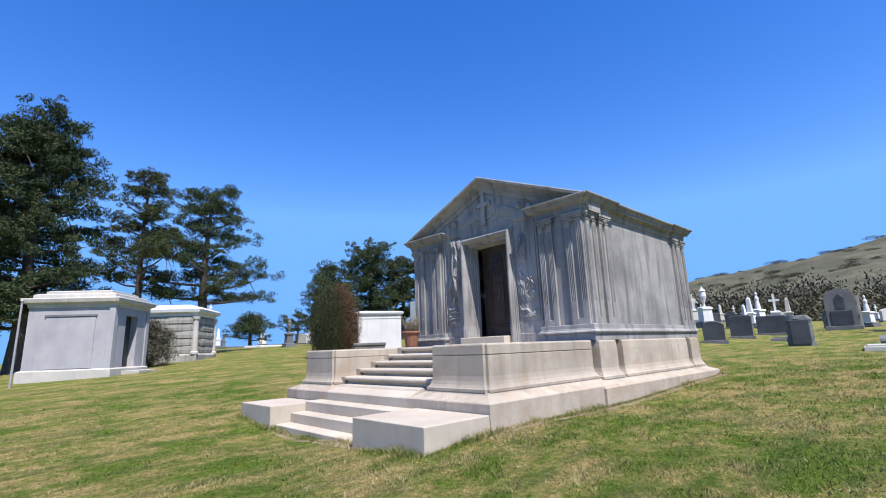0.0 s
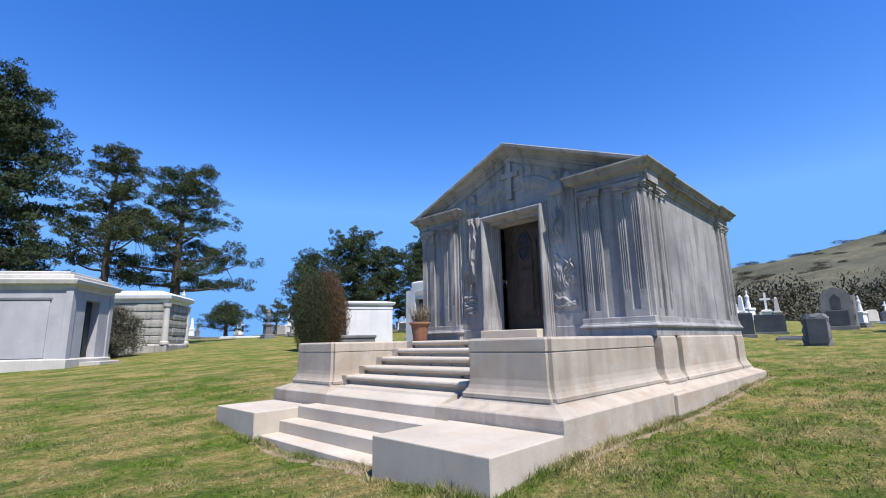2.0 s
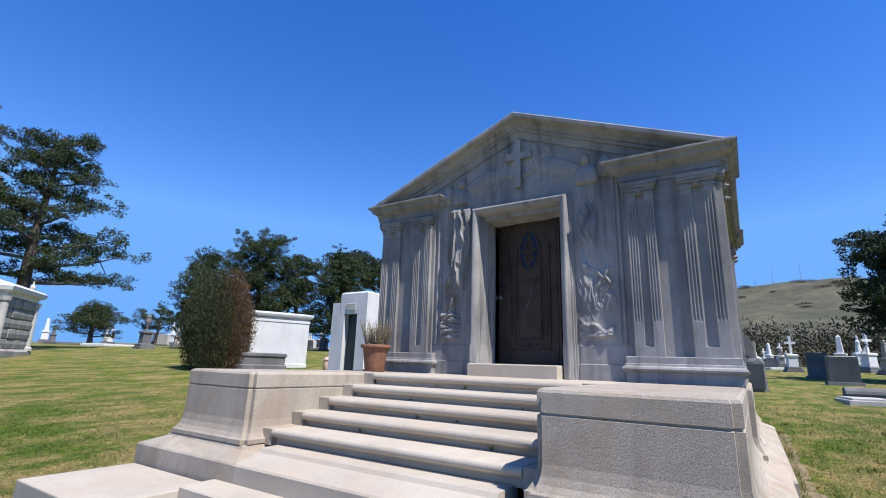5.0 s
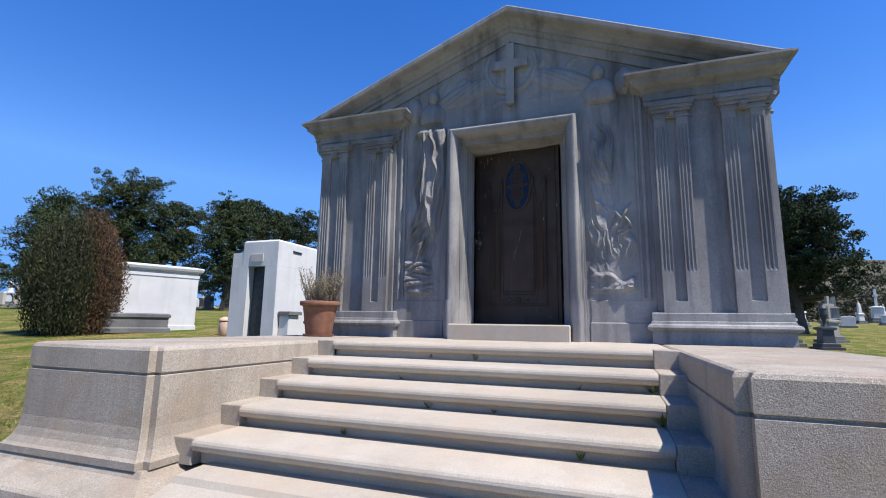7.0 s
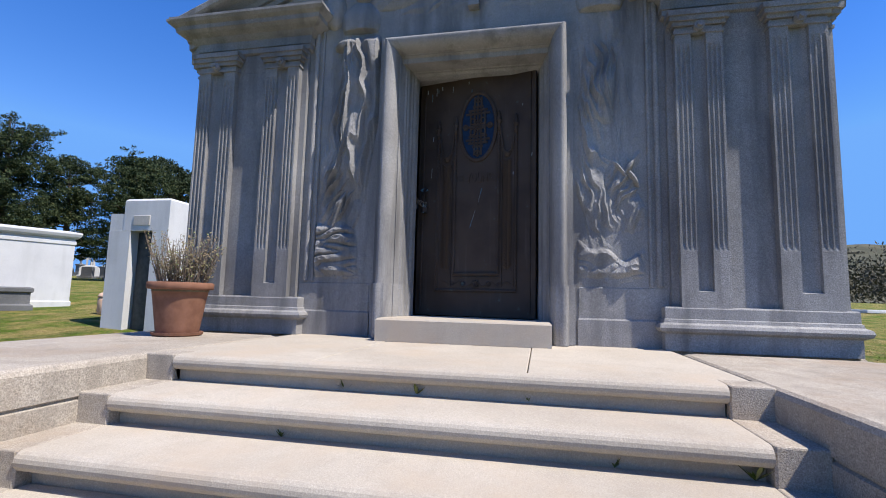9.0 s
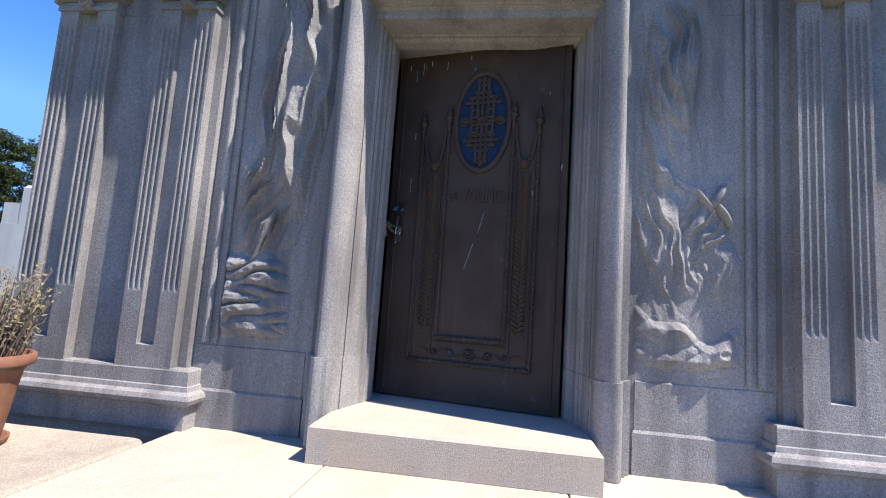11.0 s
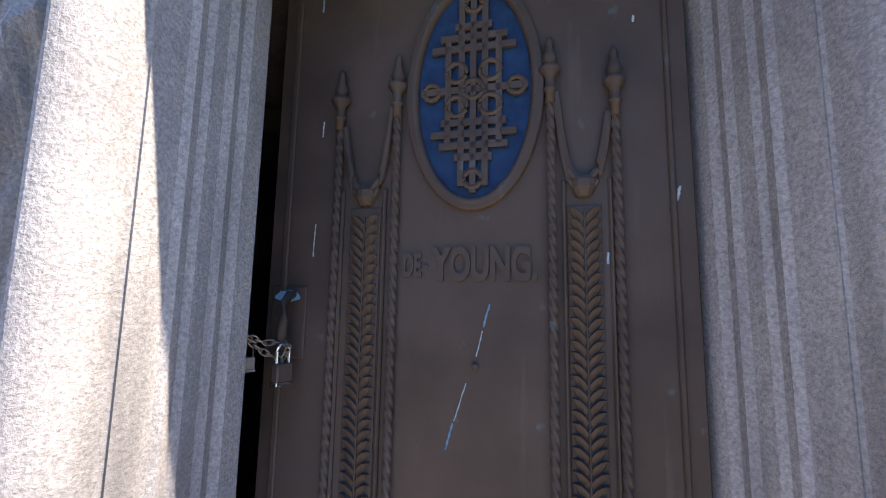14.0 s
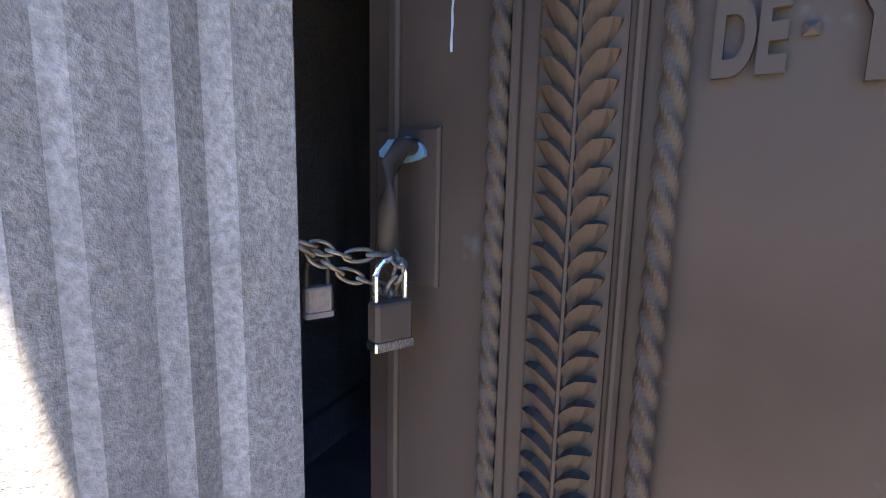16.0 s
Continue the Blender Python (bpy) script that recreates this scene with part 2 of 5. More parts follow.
def hull(bm, rings, cap=True):
    """Joins rings of points of equal length into a skin with both ends closed."""
    loops = [[bm.verts.new(p) for p in ring] for ring in rings]
    n = len(loops[0])
    for a, b in zip(loops, loops[1:]):
        for i in range(n):
            j = (i + 1) % n
            bm.faces.new((a[i], a[j], b[j], b[i]))
    if cap:
        bm.faces.new(loops[0][::-1])
        bm.faces.new(loops[-1])
    return bm


def grow(poly, d):
    """The outline moved outwards by d (counter-clockwise outline, mitred)."""
    out = []
    n = len(poly)
    for i in range(n):
        p, q, r = Vector(poly[i - 1]), Vector(poly[i]), Vector(poly[(i + 1) % n])
        a, b = (q - p).normalized(), (r - q).normalized()
        na, nb = Vector((a.y, -a.x)), Vector((b.y, -b.x))
        m = (na + nb) / max(1e-6, 1 + na.dot(nb))
        out.append(tuple(q + m * d))
    return out


def loft(bm, poly, profile):
    """A block over an outline, whose sides follow a profile of (offset, z)."""
    return hull(bm, [[(x, y, z) for x, y in grow(poly, o)] for o, z in profile])


def rect(x0, x1, y0, y1):
    return [(x0, y0), (x1, y0), (x1, y1), (x0, y1)]


def box(bm, x0, x1, y0, y1, z0, z1, b=0.0):
    """A block with its upright and top edges eased by b."""
    if b <= 0:
        return loft(bm, rect(x0, x1, y0, y1), [(0, z0), (0, z1)])
    c = b
    p = [(x0 + c, y0), (x1 - c, y0), (x1, y0 + c), (x1, y1 - c), (x1 - c, y1), (x0 + c, y1), (x0, y1 - c), (x0, y0 + c)]
    return loft(bm, p, [(0, z0), (0, z1 - b), (-b * 0.3, z1 - b * 0.3), (-b, z1)])


def tube(bm, pts, radii, n=8):
    rings = []
    for i, p in enumerate(pts):
        p = Vector(p)
        d = (Vector(pts[min(i + 1, len(pts) - 1)]) - Vector(pts[max(i - 1, 0)])).normalized()
        u = d.orthogonal().normalized() if abs(d.z) > 0.95 else d.cross(Vector((0, 0, 1))).normalized()
        v = d.cross(u)
        rings.append([p + (u * math.cos(k * math.tau / n) + v * math.sin(k * math.tau / n)) * radii[i] for k in range(n)])
    return hull(bm, rings)


def turned(bm, profile, n=20, at=(0, 0, 0)):
    """A round body from a profile of (radius, z)."""
    return hull(bm, [[(at[0] + r * math.cos(k * math.tau / n), at[1] + r * math.sin(k * math.tau / n), at[2] + z) for k in range(n)] for r, z in profile])


def sweep_y(bm, section, y0, y1):
    """A section of (x, z) drawn along y."""
    return hull(bm, [[(x, y, z) for x, z in section] for y in (y0, y1)])


def lettering(name, text, width, height, depth, m, mat, parent):
    """Raised capitals fitted to a width and height, starting at m's origin."""
    cu = bpy.data.curves.new(name, "FONT")
    cu.body, cu.extrude, cu.offset = text, 0.1, 0.042
    tmp = new(name, cu)
    me = bpy.data.meshes.new_from_object(tmp)
    bpy.data.objects.remove(tmp)
    co = np.array([v.co for v in me.vertices])
    lo, hi = co.min(0), co.max(0)
    me.transform(m @ Matrix.Diagonal((width / (hi[0] - lo[0]), height / (hi[1] - lo[1]), depth / 0.1, 1)) @ Matrix.Translation((-lo[0], -lo[1], 0)))
    me.materials.clear()
    me.materials.append(mat)
    ob = new(name, me)
    ob.parent = parent
    return ob


# ---------------------------------------------------------------- ground
def ground_z(x, y):
    gx = 0.038 * x if x > 0 else 0.03 * x
    gx = min(gx, 3.04 + 0.01 * (x - 80)) if x > 80 else gx
    yy = max(0.0, y - 9.0)
    gy = (1.1 * (1 - math.exp(-yy / 14.0)) + 0.006 * max(0.0, min(y, 140) - 30)) * min(1.3, max(0.7, 0.75 + 0.03 * x))
    low = -0.02 * min(0.0, max(y, -60))
    bank = 0.16 * math.exp(-((x - 5.2) ** 2 / 6 + (y - 4.3) ** 2 / 2.2))
    wob = 0.03 * noise.noise((x * 0.35, y * 0.35, 0)) if abs(x) < 60 and abs(y) < 60 else 0
    dip = 0.12 * math.exp(-((x - 3.7) ** 2 / 1.2 + (y - 8.3) ** 2 / 3.5))
    return 0.35 - dip + max(gx, -1.5) + gy - low * 0.3 + bank + wob


def build_ground():
    def lines(lo, hi):
        fine = list(np.arange(lo, hi, 0.5))
        out = [hi]
        step = 0.8
        while out[-1] < 4200:
            out.append(out[-1] + step)
            step *= 1.25
        back = [lo]
        step = 0.8
        while back[-1] > -4200:
            back.append(back[-1] - step)
            step *= 1.25
        return back[::-1][:-1] + fine + out
    xs, ys = lines(-6, 34), lines(-8, 34)
    verts = [(x, y, ground_z(x, y)) for x in xs for y in ys]
    n = len(ys)
    faces = [(i * n + j, (i + 1) * n + j, (i + 1) * n + j + 1, i * n + j + 1) for i in range(len(xs) - 1) for j in range(n - 1)]
    ob = smooth(raw("ground", verts, faces, LAWN))
    return tagged(ob, "gently rising mown cemetery lawn with straw-dry patches", "lawn", kind="structure")


build_ground()


# ---------------------------------------------------------------- the mausoleum
C = 7.84                     # its middle line
PORCH = 1.925                # porch floor
maus = thing("mausoleum", (8.8, C, 0.6), "grey granite temple-front family mausoleum with gable roof and stepped porch", "mausoleum")


def mp(name, bm, mat, label=""):
    """A part of the mausoleum, built in world axes."""
    ob = part(name, bm, mat, maus, label)
    ob.matrix_parent_inverse = maus.matrix_basis.inverted()
    return ob


def notched(x0, x1, y0, y1, k):
    """A rectangle with small square notches cut out of its corners."""
    return [(x0 + k, y0), (x1 - k, y0), (x1 - k, y0 + k), (x1, y0 + k), (x1, y1 - k), (x1 - k, y1 - k), (x1 - k, y1),
            (x0 + k, y1), (x0 + k, y1 - k), (x0, y1 - k), (x0, y0 + k), (x0 + k, y0 + k)]


# plinth with its sloping wash
PLINTH = [(0.30, -0.3), (0.30, 1.055), (0.285, 1.073), (0.085, 1.150), (0.06, 1.186)]
CHEEK = [(0.075, 1.188), (0.075, 1.232), (0.055, 1.248), (0.028, 1.29), (0.010, 1.345), (0.0, 1.42), (0.0, 1.735), (-0.014, 1.742), (-0.014, 1.752), (0.0, 1.758), (0.0, 1.895), (-0.012, 1.915), (-0.03, PORCH)]
PODIUM = [(0.075, 1.150), (0.075, 1.20), (0.05, 1.22), (0.016, 1.29), (0.0, 1.37), (0.0, 1.74), (-0.01, 1.89), (-0.03, 1.918)]
for s, side in ((-1, "porch_wall"), (1, "porch_wall")):
    y0, y1 = sorted((C + s * 1.62, C + s * 2.90))
    mp("plinth", loft(bmesh.new(), rect(5.37, 8.60, y0, y1), [(o if k else o, z) for k, (o, z) in enumerate(PLINTH)]), GRANITE_BASE, "pale granite plinth with sloping top")
    mp(side, loft(bmesh.new(), notched(5.37, 8.60, y0, y1, 0.055), CHEEK), GRANITE_BASE, "pale granite cheek wall beside the steps")
mp("plinth", loft(bmesh.new(), rect(8.62, 14.42, C - 2.95, C + 2.95), [(o, z - 0.04) for o, z in PLINTH]), GRANITE_BASE)
for x0, x1 in ((8.65, 9.62), (9.635, 13.55), (13.565, 14.42)):
    mp("podium_block", loft(bmesh.new(), rect(x0 + 0.12, x1 - 0.12, C - 2.95, C + 2.95), [(o, z) for o, z in PODIUM]), GRANITE_BASE)

# porch floor, in three flags
for a, b in ((-1.605, -0.55), (-0.545, 0.62), (0.625, 1.605)):
    mp("porch_flag", box(bmesh.new(), 7.22, 8.93, C + a, C + b, 1.60, PORCH - 0.004 if a > -1 and b < 1 else PORCH - 0.003, 0.006), GRANITE_STEP)

# upper flight with rounded nosings, and stop blocks at its ends
RISE, GOING, TOP_X = 0.146, 0.40, 7.15


def nosed(x, z, rise, back):
    r = 0.042
    sec = [(back, z), (x + r, z)]
    sec += [(x + r - r * math.sin(a), z - r + r * math.cos(a)) for a in (radians(k) for k in (22, 45, 67, 90, 112, 135, 158, 178))]
    sec += [(x + 0.062, z - 2 * r + 0.004), (x + 0.082, z - 2 * r - 0.012), (x + 0.085, z - rise - 0.02), (back, z - rise - 0.02)]
    return sec


for k in range(5):
    x, z = TOP_X - GOING * k, PORCH - 0.002 - RISE * k
    back = x + GOING + 0.075 if k else 7.215
    mp("step", sweep_y(bmesh.new(), nosed(x, z, RISE, back), C - 1.44, C + 1.44), GRANITE_STEP)
    for s in (-1, 1):
        y0, y1 = sorted((C + s * 1.443, C + s * 1.632))
        mp("stop_block", box(bmesh.new(), x + 0.012, x + 0.47 if k else 7.34, y0, y1, z - RISE - 0.02, z + 0.001, 0.008), GRANITE_BASE)
# sloping ledge at the foot of the upper flight
mp("ledge", sweep_y(bmesh.new(), [(5.70, 1.192), (5.36, 1.180), (5.335, 1.146), (5.085, 1.070), (5.07, 1.053), (5.07, 0.3), (5.70, 0.3)], C - 1.345, C + 1.345), GRANITE_STEP)
# lower steps and the two blocks beside them
inscribed = mp("step", sweep_y(bmesh.new(), [(5.068, 0.900), (4.735, 0.897), (4.72, 0.885), (4.72, 0.2), (5.068, 0.2)], C - 1.605, C + 1.605), GRANITE_STEP, "broad lower step carved with the family name")
mp("step", sweep_y(bmesh.new(), [(4.718, 0.705), (4.415, 0.702), (4.40, 0.69), (4.40, 0.1), (4.718, 0.1)], C - 1.605, C + 1.605), GRANITE_STEP)
mp("step", sweep_y(bmesh.new(), [(4.398, 0.52), (4.095, 0.517), (4.08, 0.505), (4.08, 0.0), (4.398, 0.0)], C - 1.605, C + 1.605), GRANITE_STEP)
for s in (-1, 1):
    y0, y1 = (C - 3.23, C - 1.61) if s < 0 else (C + 1.61, C + 3.10)
    mp("flank_block", box(bmesh.new(), 3.81 if s < 0 else 3.97, 5.03, y0, y1, 0.0, 0.925 if s < 0 else 0.865, 0.012), GRANITE_STEP, "flat pale granite block flanking the steps")

# upper body
XW, XC, XB, HW, HI = 8.83, 8.885, 14.38, 2.82, 1.64      # wing face, middle bay, back, half widths
BAY = [(XW, C - HW), (XB, C - HW), (XB, C + HW), (XW, C + HW), (XW, C + HI), (XC, C + HI), (XC, C - HI), (XW, C - HI)]
DOORBAY = [(XW, C - HW), (XB, C - HW), (XB, C + HW), (XW, C + HW), (XW, C + HI), (XC, C + HI), (XC, C + 0.80),
           (9.30, C + 0.80), (9.30, C + 1.6), (12.0, C + 1.6), (12.0, C - 1.6), (9.30, C - 1.6), (9.30, C - 0.80), (XC, C - 0.80), (XC, C - HI), (XW, C - HI)]
U = [(XW, C - HW), (XB, C - HW), (XB, C + HW), (XW, C + HW), (XW, C + HI), (9.02, C + HI), (9.02, C - HI), (XW, C - HI)]
mp("wall", loft(bmesh.new(), DOORBAY, [(0, PORCH - 0.01), (0, 4.50)]), GRANITE, "weathered grey granite wall with dark runs")
mp("wall", loft(bmesh.new(), BAY, [(0, 4.502), (0, 4.86)]), GRANITE)
for s in (-1, 1):
    y0, y1 = sorted((C + s * HI, C + s * HW))
    mp("pedestal", loft(bmesh.new(), rect(XW, 9.9, y0, y1), [(0.075, PORCH - 0.002), (0.075, 2.055), (0.085, 2.06), (0.115, 2.075), (0.125, 2.10), (0.115, 2.125), (0.085, 2.14), (0.08, 2.165), (0.07, 2.17), (0.07, 2.25), (0.062, 2.262), (0.004, 2.264)]), GRANITE)
    mp("pedestal", loft(bmesh.new(), rect(9.925, XB, y0, y1), [(0.072, PORCH - 0.004), (0.072, 2.055), (0.112, 2.075), (0.122, 2.10), (0.112, 2.125), (0.078, 2.165), (0.068, 2.25), (0.004, 2.262)]), GRANITE)
# base band of the middle bay
for a, b in ((0.93, 1.63), (-1.63, -0.93)):
    mp("base_band", loft(bmesh.new(), rect(XC - 0.006, 9.1, C + a, C + b), [(0.012, PORCH - 0.003), (0.012, 2.135), (0.0, 2.15), (0.0, 2.40), (-0.02, 2.42)]), GRANITE)


# fluted pilasters
def flutes(w, proj, reeds=True, channel=True):
    """Section (u, projection) of a pilaster: three narrow flutes, a square-cut broad channel, three narrow flutes."""
    e, n, f = 0.016, w * 0.074, 0.009
    mid = w - 2 * e - 6 * n - 6 * f
    pts, u = [(-w / 2, 0.0), (-w / 2, proj)], -w / 2 + e
    for k in range(7):
        width = mid if k == 3 else n
        pts.append((u, proj))
        for j in range(1, 6):
            q = j / 6
            if k == 3:
                deep = 0.042 if channel else 0.0
                pts.append((u + width * (0.5 + (q - 0.5) * 1.46), proj - (deep * 0.8 if j in (1, 5) else deep)))
            else:
                pts.append((u + width * q, proj - (0.016 * math.sqrt(1 - (2 * q - 1) ** 2) if reeds else 0.0)))
        pts.append((u + width, proj))
        u += width + f
    return pts + [(w / 2, proj), (w / 2, 0.0)]


def pilaster(place, w, proj=0.065):
    """place(u, p, z) lays a point of the pilaster into the world."""
    full, half, flat = flutes(w, proj), flutes(w, proj, False), flutes(w, proj, False, False)
    bm = hull(bmesh.new(), [[place(u, p, z) for u, p in ring] for ring, z in ((flat, 2.25), (flat, 2.385), (half, 2.393), (half, 2.70), (full, 2.76), (full, 4.36), (half, 4.42), (half, 4.505), (flat, 4.51), (flat, 4.56))])
    mp("pilaster", bm, GRANITE)
    cap = bmesh.new()
    for grow_, z0, z1 in ((0.012, 4.50, 4.525), (0.022, 4.565, 4.60), (0.045, 4.60, 4.64), (0.06, 4.64, 4.685)):
        a, b = w / 2 + grow_, proj + grow_
        hull(cap, [[place(u, p, z) for u, p in ((-a, -0.01), (-a, b), (a, b), (a, -0.01))] for z in (z0, z1)])
    mp("capital", cap, GRANITE)
    for u in (0.0,):
        sc = bmesh.new()
        for r0, q0, q1 in ((0.040, 0.0, proj + 0.055), (0.022, proj + 0.055, proj + 0.085)):
            hull(sc, [[place(u + r0 * math.cos(k * math.tau / 12), q, 4.545 + r0 * math.sin(k * math.tau / 12)) for k in range(12)] for q in (q0, q1)])
        mp("scroll", sc, GRANITE)


for s in (-1, 1):
    for d, w in ((1.875, 0.36), (2.60, 0.41)):
        pilaster(lambda u, p, z, d=d, s=s: (XW - p, C + s * d + u, z), w)
    for x in (9.06, 9.62, 13.75, 14.16):
        pilaster(lambda u, p, z, x=x, s=s: (x + u, C + s * (HW + p), z), 0.40)

# entablature with its projecting cornice
ENT = [(0.01, 4.69), (0.025, 4.70), (0.025, 4.745), (0.035, 4.75), (0.035, 4.83), (0.055, 4.85), (0.075, 4.875), (0.12, 4.90), (0.15, 4.925), (0.155, 4.965), (0.185, 4.985), (0.205, 5.01), (0.205, 5.035), (0.19, 5.045)]
ENT = [(o * 1.2, z) for o, z in ENT]
mp("cornice", loft(bmesh.new(), [(XW, C - HW), (XB, C - HW), (XB, C + HW), (XW, C + HW), (XW, C + HI), (9.20, C + HI), (9.20, C - HI), (XW, C - HI)], ENT), GRANITE, "moulded granite cornice returning at the middle bay")
for s in (-1, 1):
    for x0, x1 in ((8.86, 9.82), (13.55, 14.36)):
        y0, y1 = sorted((C + s * (HW - 0.3), C + s * (HW + 0.05)))
        mp("cornice_break", loft(bmesh.new(), rect(x0, x1, y0, y1), [(o + 0.003, z + 0.004) for o, z in ENT]), GRANITE)

# gable
APEX, EAVE, HE = 6.275, 5.055, 2.99
RAKE = [(9.35, 0.0), (8.615, 0.0), (8.60, -0.02), (8.605, -0.075), (8.625, -0.092), (8.70, -0.112), (8.755, -0.15), (8.775, -0.195), (8.80, -0.20), (8.805, -0.255), (8.84, -0.262), (8.86, -0.38), (9.35, -0.38)]
for s in (-1, 1):
    bm = hull(bmesh.new(), [[(x, C + s * d, APEX - (APEX - EAVE) * d / HE + dz) for x, dz in RAKE] for d in (0.0005, 1.5, HE)])
    mp("raking_cornice", bm, GRANITE, "moulded sloping gable cornice")
    roof = hull(bmesh.new(), [[(x, C + s * d, APEX - (APEX - EAVE) * d / HE - e) for d, e in ((0.001, 0.012), (HE - 0.01, 0.012), (HE - 0.01, 0.20), (0.001, 0.20))] for x in (9.0, 14.56)])
    mp("roof_slab", roof, GRANITE)
mp("gable", hull(bmesh.new(), [[(x, C + d, z) for d, z in ((-2.75, 4.86), (2.75, 4.86), (2.75, 5.02), (0, 6.16), (-2.75, 5.02))] for x in (XC, 9.3)]), GRANITE)
mp("gable", hull(bmesh.new(), [[(x, C + d, z) for d, z in ((-2.75, 4.87), (2.75, 4.87), (2.75, 5.02), (0, 6.16), (-2.75, 5.02))] for x in (14.1, 14.37)]), GRANITE)

# door surround, mitred round the opening
DW, DZ = 0.59, 4.466
SECTION = [(9.29, 0.20), (9.20, 0.20), (9.19, 0.0), (9.155, 0.006), (9.12, 0.012), (9.10, 0.030), (9.07, 0.028), (9.05, 0.042), (9.00, 0.048), (8.985, 0.062), (8.955, 0.060), (8.94, 0.075), (8.885, 0.085), (8.85, 0.094),
           (8.853, 0.100), (8.846, 0.106)]
SECTION += [(8.84 - 0.125 * math.sin(radians(k)), 0.20 - 0.092 * math.cos(radians(k))) for k in range(6, 91, 7)]
SECTION += [(8.715 + 0.105 * (1 - math.cos(radians(k))), 0.20 + 0.043 * math.sin(radians(k))) for k in range(15, 91, 15)]
SECTION += [(8.82, 0.268), (8.85, 0.270), (8.85, 0.295), (9.0, 0.296), (9.29, 0.22)]
for s in (-1, 1):
    mp("jamb", hull(bmesh.new(), [[(x, C + s * (DW + w), z if z < 3 else DZ + w) for x, w in SECTION] for z in (2.12, 4.4)]), GRANITE, "rounded and reeded granite door jamb")
    mp("jamb_foot", hull(bmesh.new(), [[(x - 0.012, C + s * (DW + w + (0.012 if w > 0.15 else -0.002)), z) for x, w in SECTION] for z in (PORCH, 2.40, 2.405)]), GRANITE)
mp("lintel", hull(bmesh.new(), [[(x, C + s * (DW + w), DZ + w) for x, w in SECTION] for s in (-1, 1)]), GRANITE, "splayed granite door lintel")
mp("door_sill", loft(bmesh.new(), rect(8.50, 9.6, C - 0.70, C + 0.72), [(0, PORCH - 0.002), (0, 2.095), (-0.015, 2.11)]), GRANITE_STEP, "worn granite door sill")
for s in (-1, 1):
    for d, r in ((1.50, 0.016), (1.565, 0.024)):
        mp("bead", tube(bmesh.new(), [(XC - 0.008, C + s * d, 2.42), (XC - 0.008, C + s * d, 4.9)], [r, r], 10), GRANITE)
mp("chamber_back", box(bmesh.new(), 11.9, 11.98, C - 1.58, C + 1.58, PORCH, 4.49), INSIDE)
mp("chamber_floor", box(bmesh.new(), 9.62, 11.98, C - 1.58, C + 1.58, 1.9, 2.10), INSIDE)

FACING = Matrix(((0, 0, -1, 0), (-1, 0, 0, 0), (0, 1, 0, 0), (0, 0, 0, 1)))      # letters that face -x
# raised letters; the darker stone stands for dirt and shade in cut ones
name_ = lettering("carved_name", "DE YOUNG", 0.62, 0.085, 0.003, Matrix.Translation((4.719, C + 0.36, 0.765)) @ FACING, OLD_STONE, inscribed)
name_.matrix_parent_inverse = inscribed.matrix_parent_inverse.copy()


# carved panels: folds, billows and low wings in plain shapes
def carved(name, y0, y1, z0, z1, nu, nv, height, x=XC, label=""):
    ys, zs = np.linspace(y0, y1, nu), np.linspace(z0, z1, nv)
    verts, faces = [], []
    for j, z in enumerate(zs):
        for i, y in enumerate(ys):
            edge = min(1, min(y - y0, y1 - y) / 0.03, min(z - z0, z1 - z) / 0.03)
            verts.append((x + 0.006 - max(0.0, height(y - C, z)) * max(0, edge), y, z))
    for j in range(nv - 1):
        for i in range(nu - 1):
            a = j * nu + i
            if zs[j] > APEX - (APEX - EAVE) * abs(ys[i] - C) / HE - 0.30:
                continue
            faces.append((a, a + 1, a + nu + 1, a + nu))
    ob = raw(name, verts, faces, GRANITE, maus, label)
    ob.matrix_parent_inverse = maus.matrix_basis.inverted()
    return ob


def ridged(x, y, z):
    return 1 - 2 * abs(noise.noise((x, y, z)))


def bump_at(d, z, d0, z0, rd, rz):
    q = ((d - d0) / rd) ** 2 + ((z - z0) / rz) ** 2
    return math.sqrt(1 - q) if q < 1 else 0.0


def folds(d, z, seed, freq=11, slope=0.25):
    """Sharp-backed hanging folds, branching and merging."""
    w = 0.5 * noise.noise((d * 4, z * 1.6, seed)) + 0.2 * noise.noise((d * 9, z * 4, seed + 3))
    a = 1 - abs(noise.noise((d * freq + slope * z * 3 + w * 2.2, z * 1.1, seed + 9))) * 2.4
    b = 1 - abs(noise.noise((d * freq * 2.1 + w * 3, z * 2.4, seed + 5))) * 2.2
    return max(0, a) ** 1.5 * 0.75 + max(0, b) * 0.25


def lumps(d, z, seed, fd, fz):
    """Heaped shapes with creased edges."""
    w = 0.35 * noise.noise((d * 6, z * 6, seed))
    v = abs(noise.noise((d * fd + w * 2, z * fz + w * 2, seed + 2))) * 2.6
    return min(1, v) ** 0.6 * (0.8 + 0.2 * ridged(d * 22, z * 22, seed))


